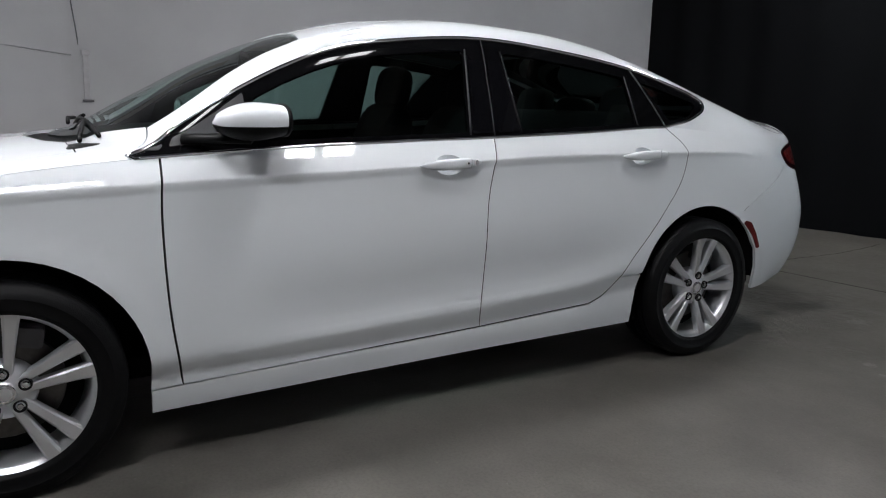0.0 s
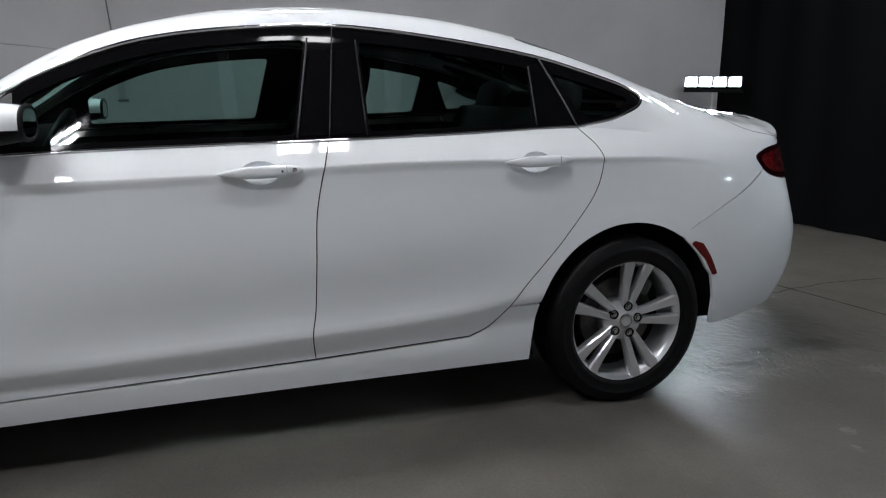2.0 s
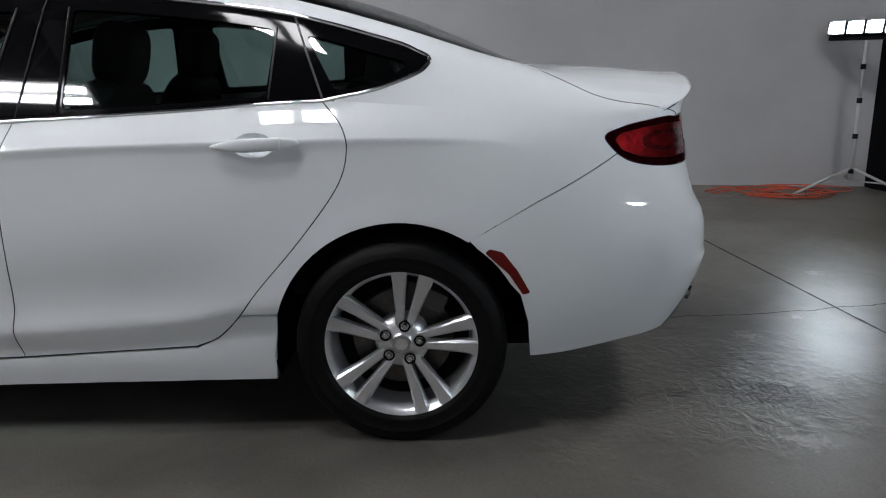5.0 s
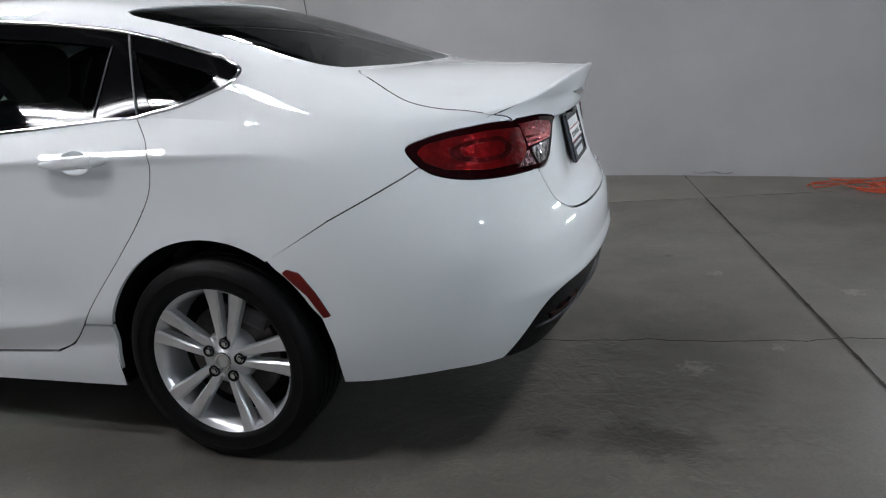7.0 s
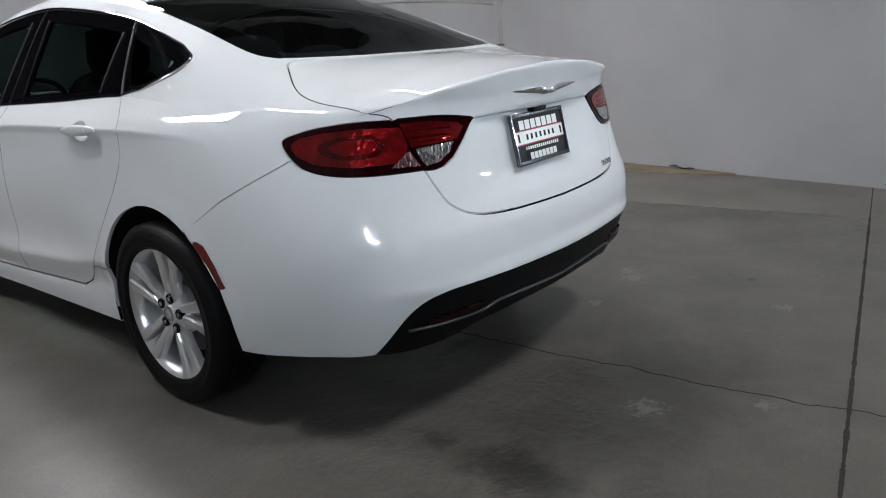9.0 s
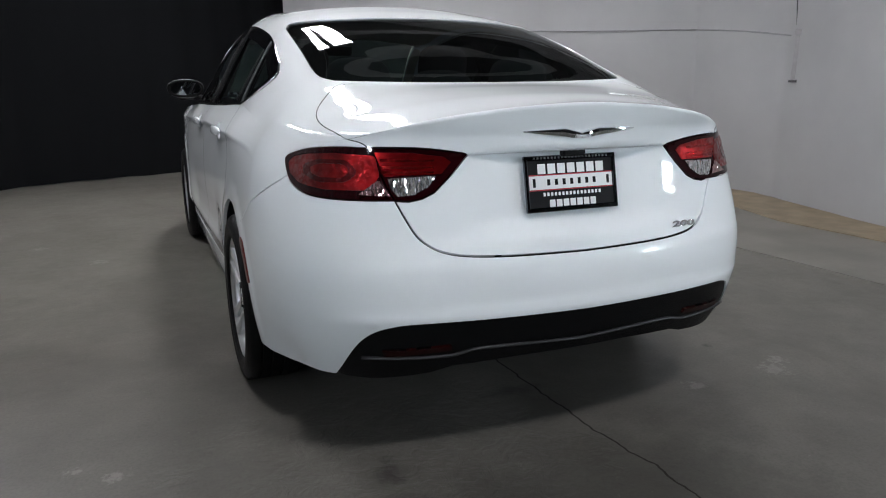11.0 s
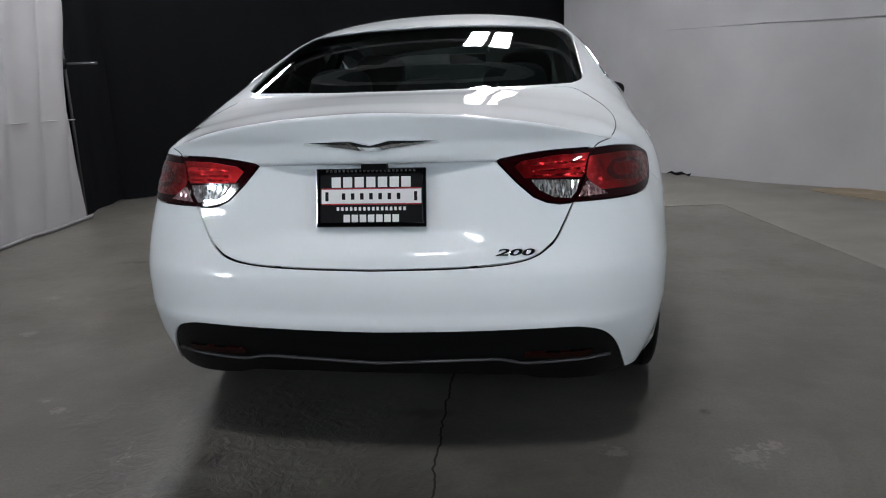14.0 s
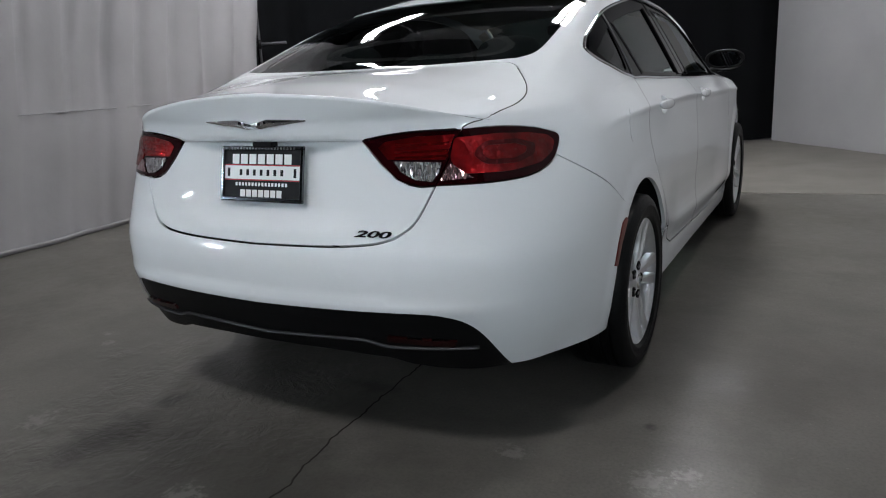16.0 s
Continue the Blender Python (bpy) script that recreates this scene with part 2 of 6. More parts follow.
_sx, _sy = Cubic(_len, [p[0] for p in _line]), Cubic(_len, [p[1] for p in _line])
S_TAIL = float(_zero - _len[3 + len(_half) - 1])
S_NOSE = float(_zero - _len[3])


def outline(s):
    """The outline's place and outward direction; s runs along it, is about y on the flank and 0 at the rear axle."""
    t = _zero - np.asarray(s, float)
    x, y = _sx(t), _sy(t)
    dx, dy = _sx(t + 1e-3) - _sx(t - 1e-3), _sy(t + 1e-3) - _sy(t - 1e-3)
    n = np.hypot(dx, dy)
    return x, y, dy / n, -dx / n


CREASE = Pchip((-0.6, 0.85), (-0.45, 0.892), (-0.337, 0.919), (-0.213, 0.934), (0.0, 0.942), (0.136, 0.945), (0.867, 0.942), (1.547, 0.915), (2.0, 0.903), (2.8, 0.872), (3.4, 0.83))
LOW_CREASE = Pchip((-0.4, 0.47), (0.48, 0.443), (0.67, 0.415), (1.05, 0.391), (1.58, 0.370), (2.06, 0.352), (2.8, 0.33))
IN_FLANK = Pchip((0.15, 0.045), (0.20, 0.034), (0.285, 0.026), (0.31, 0.028), (0.36, 0.0160), (0.388, 0.0075), (0.402, 0.0042), (0.418, 0.0015), (0.44, 0.0003), (0.5, 0.0015), (0.62, 0.004), (0.75, 0.009),
                 (0.86, 0.0145), (0.918, 0.0150), (0.931, 0.0115), (0.938, 0.0115), (0.948, 0.0165), (0.965, 0.0275), (0.985, 0.0425), (1.005, 0.0585), (1.04, 0.088), (1.08, 0.124))
SCALLOP = Pchip((0.36, 0.0), (0.385, 0.0010), (0.398, 0.0020), (0.412, 0.0050), (0.435, 0.0110), (0.475, 0.0150), (0.52, 0.0135), (0.60, 0.0060), (0.68, 0.0012), (0.74, 0.0))
IN_HAUNCH = Pchip((0.15, 0.05), (0.25, 0.03), (0.45, 0.006), (0.62, 0.002), (0.75, 0.008), (0.85, 0.022), (0.93, 0.044), (1.0, 0.085), (1.08, 0.15))
IN_TAIL = Pchip((0.2, 0.14), (0.27, 0.105), (0.33, 0.070), (0.40, 0.036), (0.47, 0.010), (0.497, 0.0), (0.508, -0.001), (0.522, 0.0025), (0.54, 0.0060), (0.58, 0.0065), (0.63, 0.0125), (0.655, 0.0205), (0.668, 0.0270), (0.69, 0.0350), (0.705, 0.0430), (0.715, 0.0530), (0.725, 0.0650), (0.75, 0.0950),
                (0.765, 0.107), (0.785, 0.114), (0.80, 0.117), (0.86, 0.126), (0.925, 0.136), (0.944, 0.139), (0.9455, 0.139), (0.950, 0.100), (1.005, 0.082), (1.055, 0.062), (1.08, 0.053), (1.1, 0.051))
IN_LAMP = Pchip((0.2, 0.14), (0.27, 0.105), (0.33, 0.070), (0.40, 0.036), (0.47, 0.010), (0.497, 0.0), (0.508, -0.001), (0.522, 0.0025), (0.54, 0.0060), (0.58, 0.0065), (0.63, 0.0125), (0.655, 0.0205), (0.668, 0.0285), (0.68, 0.036), (0.73, 0.064),
                (0.83, 0.090), (0.95, 0.106), (1.0, 0.097), (1.04, 0.075), (1.1, 0.055))
IN_CORNER = Pchip((0.2, 0.12), (0.27, 0.08), (0.33, 0.05), (0.42, 0.018), (0.52, 0.002), (0.6, 0.0), (0.7, 0.014), (0.8, 0.040), (0.88, 0.066), (0.96, 0.094), (1.0, 0.107), (1.04, 0.11), (1.1, 0.11))
IN_NOSE = Pchip((0.15, 0.12), (0.25, 0.04), (0.4, 0.0), (0.55, 0.01), (0.68, 0.06), (0.8, 0.16), (0.9, 0.3))


def inset(s, z):
    s, z = np.asarray(s, float), np.asarray(z, float)
    up, low = CREASE(s) - 0.935, LOW_CREASE(s) - 0.40
    k = np.clip((z - 0.40) / 0.535, 0, 1)
    level = z - (low * (1 - k) + up * k) * smooth(0.22, 0.36, z)
    flank = IN_FLANK(level) + SCALLOP(level) * smooth(0.35, 0.75, s) * (1 - smooth(1.75, 2.25, s))
    haunch = smooth(0.06, -0.46, s)
    d = flank * (1 - haunch) + IN_HAUNCH(z) * haunch
    corner, tail, mid = smooth(-0.40, -0.74, s), smooth(-0.80, -1.28, s), smooth(-1.27, -1.60, s)
    d = d * (1 - corner) + IN_CORNER(z) * corner
    d = d * (1 - tail) + (IN_LAMP(z) * (1 - mid) + IN_TAIL(z) * mid) * tail
    nose = smooth(2.95, 3.6, s)
    d = d * (1 - nose) + IN_NOSE(z) * nose
    for yc in (0.0, 2.757):
        r = np.hypot(s - yc, z - 0.320)
        d = d - 0.006 * (1 - smooth(0.400, 0.47, r)) * smooth(0.2, 0.4, z)
    return d


def lower(s, z):
    """The body's flank, nose and tail below the shoulder."""
    x, y, nx, ny = outline(s)
    d = inset(s, z)
    return np.stack([x - nx * d, y - ny * d, np.asarray(z, float) + 0 * x], -1)


SHOULDER = Pchip((-1.8, 1.090), (-1.71, 1.090), (-1.51, 1.081), (-1.29, 1.057), (-1.06, 1.014), (-0.96, 0.996), (-0.86, 0.986), (-0.65, 0.980), (-0.45, 0.991), (-0.25, 1.013),
                 (0.0, 1.040), (0.2, 1.052), (0.66, 1.033), (1.1, 1.017), (1.9, 0.992), (2.38, 0.966), (2.65, 0.94), (2.95, 0.895), (3.24, 0.83), (3.57, 0.76), (3.89, 0.72), (4.3, 0.71))
LIP = -1.03
START = Pchip((LIP, -1.055), (-0.97, -0.94), (-0.88, -0.82), (-0.72, -0.65), (-0.5, -0.44), (-0.3, -0.26), (0, 0.02), (0.5, 0.5), (1.5, 1.5), (2.0, 1.96), (2.4, 2.24),
              (2.62, 2.42), (3.0, 2.80), (3.4, 3.2), (3.72, 3.7))
RAIL_X = Pchip((LIP, 0.50), (-0.8, 0.57), (-0.6, 0.62), (-0.435, 0.635), (-0.31, 0.628), (0, 0.622), (0.3, 0.608), (0.7, 0.590), (1.05, 0.588), (1.4, 0.600), (1.855, 0.637),
               (2.2, 0.69), (2.45, 0.73), (2.62, 0.74), (3.0, 0.70), (3.4, 0.60), (3.72, 0.42))
RAIL_Z = Pchip((LIP, 1.047), (-0.8, 1.058), (-0.6, 1.088), (-0.46, 1.126), (-0.36, 1.158), (-0.2, 1.208), (0.02, 1.278), (0.32, 1.362), (0.7, 1.420), (1.08, 1.440), (1.39, 1.418),
               (1.65, 1.372), (1.872, 1.305), (2.062, 1.21), (2.22, 1.118), (2.40, 1.035), (2.62, 0.985), (3.0, 0.94), (3.4, 0.85), (3.72, 0.73))
SPINE = Pchip((LIP, 1.090), (-0.8, 1.110), (-0.6, 1.126), (-0.46, 1.136), (-0.40, 1.154), (-0.2, 1.242), (0, 1.324), (0.25, 1.399), (0.45, 1.444), (0.7, 1.482), (1.07, 1.497), (1.4, 1.474),
              (1.71, 1.408), (2.0, 1.295), (2.3, 1.14), (2.58, 1.005), (2.66, 0.998), (3.0, 0.965), (3.4, 0.87), (3.72, 0.745))

_ls = np.linspace(S_TAIL, -0.9, 80)
_lp = lower(_ls, SHOULDER(_ls))
_corner = lower(float(START(LIP)), float(SHOULDER(START(LIP))))
LIP_BOW = float((_corner[1] - LIP) / _corner[0] ** 2)


def upper(u, v):
    """The body above the shoulder: v runs from the shoulder (0) over the roof rail (1) to the middle (2)."""
    u, v = np.broadcast_arrays(np.asarray(u, float), np.asarray(v, float))
    s = START(u)
    p0 = lower(s, SHOULDER(s))
    x0, y0, z0 = p0[..., 0], p0[..., 1], p0[..., 2]
    xr, zr, zc = -RAIL_X(u), RAIL_Z(u), SPINE(u)
    bow = (y0 - u) / (x0 * x0)
    hs, ht = 0.24, 0.16
    ln = np.hypot(xr - x0, zr - z0) + 1e-9
    bulge = (0.066 - 0.060 * smooth(-0.1, 0.45, u)) * ln

    def side(w):
        b = bulge * 4 * w * (1 - w)
        return x0 + (xr - x0) * w - (zr - z0) / ln * b, z0 + (zr - z0) * w + (xr - x0) / ln * b

    def top(w):
        k = np.clip(2 - w, 0, 1)
        return xr * k, zc - (zc - zr) * k**2.3

    ax, az = side(np.full_like(v, 1 - hs))
    bx, bz = top(np.full_like(v, 1 + ht))
    q = np.clip((v - (1 - hs)) / (hs + ht), 0, 1)
    cx, cz = (1 - q) ** 2 * ax + 2 * q * (1 - q) * xr + q * q * bx, (1 - q) ** 2 * az + 2 * q * (1 - q) * zr + q * q * bz
    sx, sz = side(v)
    tx, tz = top(v)
    x = np.where(v < 1 - hs, sx, np.where(v > 1 + ht, tx, cx))
    z = np.where(v < 1 - hs, sz, np.where(v > 1 + ht, tz, cz))
    y = u + bow * x * x
    k = np.clip((-0.80 - u) / (-0.80 - LIP), 0, 1) ** 2 * (1 - smooth(0.62, 0.69, np.abs(x)))
    order = np.argsort(_lp[:, 0])
    ly = np.interp(x, _lp[order, 0], _lp[order, 1])
    lz = np.interp(x, _lp[order, 0], _lp[order, 2])
    if np.any(k > 0):
        y = y + k * (ly - (LIP + LIP_BOW * x * x))
        z = z + k * (lz - z)
    return np.stack([x, y, z], -1)


def normal_of(surf, a, b, e=2e-3):
    da, db = surf(a + e, b) - surf(a - e, b), surf(a, b + e) - surf(a, b - e)
    n = np.cross(da, db)
    return n / (np.linalg.norm(n, axis=-1, keepdims=True) + 1e-12)


def normals(surf, a, b):
    n = normal_of(surf, a, b)
    if surf is upper:
        s = START(a)
        ns = normal_of(lower, s, SHOULDER(s) - 0.01)
        flip = np.sign((n * ns).sum(-1, keepdims=True))
        k = (1 - smooth(0.0, 0.3, b))[..., None] * (1 - smooth(-0.18, -0.02, a))[..., None]
        n = n * (1 - k) + ns * flip * k
        k = (0.5 * smooth(LIP + 0.014, LIP, a) * (1 - smooth(2.2, 2.5, a)))[..., None]
        n = n / np.linalg.norm(n, axis=-1, keepdims=True)
        order = np.argsort(_lp[:, 0])
        sb = np.interp(surf(a, b)[..., 0], _lp[order, 0], _ls[order])
        back = normal_of(lower, sb, SHOULDER(sb) - 0.02)
        back = back * np.sign(-back[..., 1:2]) * np.sign(n[..., 2:3])
        n = n * (1 - k) + back * k
    else:
        k = (0.5 * smooth(0.009, 0.0, SHOULDER(a) - b) * (1 - smooth(-1.14, -1.05, a)))[..., None]
        n = n * (1 - k) + np.array([0.0, -0.15, 0.98]) * k * np.sign(-n[..., 1:2])
    n = n / np.linalg.norm(n, axis=-1, keepdims=True)
    return n


def inside(poly, pts):
    """Which of the points lie in the polygon."""
    poly, pts = np.asarray(poly, float), np.asarray(pts, float)
    x, y, hit = pts[:, 0], pts[:, 1], np.zeros(len(pts), bool)
    for (ax, ay), (bx, by) in zip(poly, np.roll(poly, -1, 0)):
        cross = ((ay > y) != (by > y)) & (x < (bx - ax) * (y - ay) / (by - ay + 1e-15) + ax)
        hit ^= cross
    return hit


def dense(poly, step, closed=True):
    out = []
    pts = [tuple(p) for p in poly]
    for a, b in zip(pts, pts[1:] + pts[:1] if closed else pts[1:]):
        n = max(1, int(math.ceil(math.dist(a, b) / step)))
        out += [(a[0] + (b[0] - a[0]) * i / n, a[1] + (b[1] - a[1]) * i / n) for i in range(n)]
    if not closed:
        out.append(pts[-1])
    return out


def rounded(poly, radius, n=5, only=None):
    """A polygon with its corners rounded."""
    out, m = [], len(poly)
    for i, p in enumerate(poly):
        if only is not None and i not in only:
            out.append(tuple(p))
            continue
        p, a, b = Vector(p), Vector(poly[i - 1]), Vector(poly[(i + 1) % m])
        r = min(radius, 0.45 * (a - p).length, 0.45 * (b - p).length)
        s, e = p + (a - p).normalized() * r, p + (b - p).normalized() * r
        for k in range(n + 1):
            t = k / n
            q = s * (1 - t) ** 2 + p * 2 * t * (1 - t) + e * t * t
            out.append((q.x, q.y))
    return out


def spline(pts, n=8, closed=False):
    """Catmull-Rom through 2D points."""
    pts = [np.array(p, float) for p in pts]
    m, out = len(pts), []
    for i in range(m if closed else m - 1):
        p0 = pts[i - 1] if (i or closed) else 2 * pts[0] - pts[1]
        p1, p2 = pts[i], pts[(i + 1) % m]
        p3 = pts[(i + 2) % m] if (i + 2 < m or closed) else 2 * p2 - p1
        for k in range(n):
            t = k / n
            q = 0.5 * (2 * p1 + (p2 - p0) * t + (2 * p0 - 5 * p1 + 4 * p2 - p3) * t * t + (3 * p1 - p0 - 3 * p2 + p3) * t**3)
            out.append((float(q[0]), float(q[1])))
    if not closed:
        out.append(tuple(map(float, pts[-1])))
    return out


from mathutils.geometry import delaunay_2d_cdt


def panel(name, surf, poly, mat, parent, label="", step=0.04, depth=0.014, lift=0.0, gap=0.0, holes=(), side=1, both=False, scale_b=1.0, bare=None):
    """A skin panel on one of the two surfaces: the polygon in the surface's own coordinates, triangulated finely, with turned-in edges.
    side -1 mirrors it to the car's right; bare says where the edge isn't turned in; both joins the two halves. scale_b: how long a unit of the second coordinate is."""
    sc = np.array([1.0, scale_b])
    loops = [np.array(dense([(p[0], p[1] * scale_b) for p in lp], step * 0.5)) for lp in [poly, *holes]]
    lo, hi = loops[0].min(0), loops[0].max(0)
    gx, gy = np.arange(lo[0], hi[0], step), np.arange(lo[1], hi[1], step)
    g = np.array([(x + (0.5 * step if j % 2 else 0), y) for j, y in enumerate(gy) for x in gx]).reshape(-1, 2)
    keep = inside(loops[0], g)
    for lp in loops[1:]:
        keep &= ~inside(lp, g)
    border = np.concatenate(loops)
    g = g[keep]
    if surf is lower:
        # rows of points along the pressed lines, so that they stay crisp
        rows = []
        along = np.arange(lo[0], hi[0], step * 0.7)
        for off in (-0.03, -0.016, -0.006, 0.002, 0.010, 0.02):
            rows += [(s, float(CREASE(s)) + off) for s in along if s > -0.5]
        for off in (-0.03, -0.014, -0.006, 0.0, 0.006, 0.014, 0.026, 0.04):
            rows += [(s, float(LOW_CREASE(s)) + off) for s in along if 0.2 < s < 2.4]
        for off in (0.0045, 0.010):
            rows += [(s, float(SHOULDER(s)) - off) for s in np.arange(lo[0], hi[0], 0.012) if s < -1.02]
        for z in (0.51, 0.53, 0.55, 0.672, 0.685, 0.697, 0.705, 0.711, 0.718, 0.727, 0.742, 0.755, 0.765, 0.775, 0.787, 0.9435, 0.9455, 0.9478, 0.950, 0.956):
            rows += [(s, z) for s in np.arange(lo[0], hi[0], 0.012) if s < -1.27]
        if rows:
            rows = np.array(rows)
            ok = inside(loops[0], rows)
            for lp in loops[1:]:
                ok &= ~inside(lp, rows)
            rows = rows[ok]
        if len(rows):
            if len(g):
                g = g[np.min(np.linalg.norm(g[:, None] - rows[None], axis=-1), axis=1) > 0.4 * step]
            rows = rows[np.min(np.linalg.norm(rows[:, None] - border[None], axis=-1), axis=1) > 0.004]
            g = np.concatenate([g, rows]) if len(g) else rows
    if len(g):
        near = np.min(np.linalg.norm(g[:, None] - border[None], axis=-1), axis=1)
        g = g[near > (0.004 if surf is lower else 0.35 * step)]
    if surf is upper and lo[0] < LIP + 0.001:
        lip_rows = np.array([(LIP + off, v * scale_b) for off in (0.007, 0.015) for v in np.linspace(0.05, 1.98, 130)])
        lip_rows = lip_rows[inside(loops[0], lip_rows)]
        lip_rows = lip_rows[np.min(np.linalg.norm(lip_rows[:, None] - border[None], axis=-1), axis=1) > 0.003]
        if len(g):
            g = g[np.min(np.linalg.norm(g[:, None] - lip_rows[None], axis=-1), axis=1) > 0.006]
        g = np.concatenate([g, lip_rows]) if len(g) else lip_rows
    pts = np.concatenate([border, g])
    edges, at = [], 0
    for lp in loops:
        edges += [(at + i, at + (i + 1) % len(lp)) for i in range(len(lp))]
        at += len(lp)
    v2, _, f2, _, _, _ = delaunay_2d_cdt([Vector(p) for p in pts], edges, [], 0, 1e-7)
    v2 = np.array([tuple(v) for v in v2])
    f2 = np.array(f2)
    mid = v2[f2].mean(1)
    ok = inside(loops[0], mid)
    for lp in loops[1:]:
        ok &= ~inside(lp, mid)
    f2 = f2[ok]
    a, b = v2[:, 0], v2[:, 1] / scale_b
    if both and surf is lower:
        a = np.where(a < S_TAIL + 0.006, S_TAIL, a)
    if both and surf is upper:
        b = np.where(b > 1.99, 2.0, b)
    p3, n3 = surf(a, b), normals(surf, a, b)
    # normals point outward: away from the car's middle line
    out = p3 - np.array([0, 1.2, 0.6]) * np.array([1, 0, 1]) - np.stack([0 * a, np.clip(p3[:, 1], -0.5, 3.0), 0 * a], -1)
    if (n3 * out).sum() < 0:
        n3 = -n3
    if both:
        mid_line = np.abs(p3[:, 0]) < 2e-3
        p3[mid_line, 0] = 0
        n3[mid_line, 0] = 0
        n3 = n3 / np.linalg.norm(n3, axis=-1, keepdims=True)
    fn = np.cross(p3[f2[:, 1]] - p3[f2[:, 0]], p3[f2[:, 2]] - p3[f2[:, 0]])
    bad = (fn * n3[f2].mean(1)).sum(-1) < 0
    f2[bad] = f2[bad][:, ::-1]
    p3 = p3 + n3 * lift
    verts, norms, faces = list(p3), list(n3), [tuple(f) for f in f2]
    # turned-in edge
    count = {}
    for f in faces:
        for i in range(3):
            e = (f[i], f[(i + 1) % 3])
            count[tuple(sorted(e))] = count.get(tuple(sorted(e)), []) + [e]
    if depth:
        made = {}
        for es in count.values():
            if len(es) != 1:
                continue
            i, j = es[0]
            if both and abs(p3[i][0]) < 1e-4 and abs(p3[j][0]) < 1e-4:
                continue
            if bare is not None and bare(a[i], b[i]) and bare(a[j], b[j]):
                continue
            way = np.cross(p3[j] - p3[i], (n3[i] + n3[j]) / 2)
            way = way / (np.linalg.norm(way) + 1e-12)
            ids = []
            for k in (i, j):
                if k not in made:
                    made[k] = len(verts)
                    verts += [p3[k], p3[k] - n3[k] * depth]
                    norms += [way, way]
                ids.append(made[k])
            faces.append((ids[0], ids[0] + 1, ids[1] + 1, ids[1]))
    verts, norms = np.array(verts), np.array(norms)
    if both:
        n = len(verts)
        m = np.array([-1, 1, 1])
        verts, norms = np.concatenate([verts, verts * m]), np.concatenate([norms, norms * m])
        faces = faces + [tuple(n + k for k in reversed(f)) for f in faces]
    elif side < 0:
        verts, norms = verts * [-1, 1, 1], norms * [-1, 1, 1]
        faces = [tuple(reversed(f)) for f in faces]
    return link_mesh(name, verts, faces, mat, parent, label, normals=norms)


# Inverse of the upper surface, from a table that is refined step by step.
_gu, _gv = np.meshgrid(np.linspace(LIP, 3.2, 320), np.linspace(0, 2, 120), indexing="ij")
_gp = upper(_gu, _gv)


def on_upper(points, axes):
    """(u, v) of places given by two of their coordinates: axes (1, 2) for a side view, (0, 1) from above."""
    out = []
    lim = (_gv <= 1.12) if axes == (1, 2) else (_gv >= 0.3)
    flat = _gp[lim][:, axes]
    fu, fv = _gu[lim], _gv[lim]
    for p in points:
        i = int(np.argmin(((flat - p) ** 2).sum(-1)))
        q = np.array([fu[i], fv[i]])
        for _ in range(6):
            now = upper(q[0], q[1])[list(axes)]
            e = 1e-4
            j = np.stack([(upper(q[0] + e, q[1])[list(axes)] - now) / e, (upper(q[0], q[1] + e)[list(axes)] - now) / e], 1)
            try:
                q = q + np.clip(np.linalg.solve(j, np.array(p) - now), -0.05, 0.05)
            except np.linalg.LinAlgError:
                break
            q[0], q[1] = np.clip(q[0], LIP, 3.7), np.clip(q[1], 0.0, 2.0)
        out.append((float(q[0]), float(q[1])))
    return out


_rs = np.linspace(S_TAIL, -0.5, 200)
_rx = outline(_rs)[0]


def sx(x):
    """s of a place on the tail from its x."""
    return float(np.interp(-abs(x), _rx[np.argsort(_rx)], _rs[np.argsort(_rx)]))

# ---- the room ----
WALL_H = 4.6


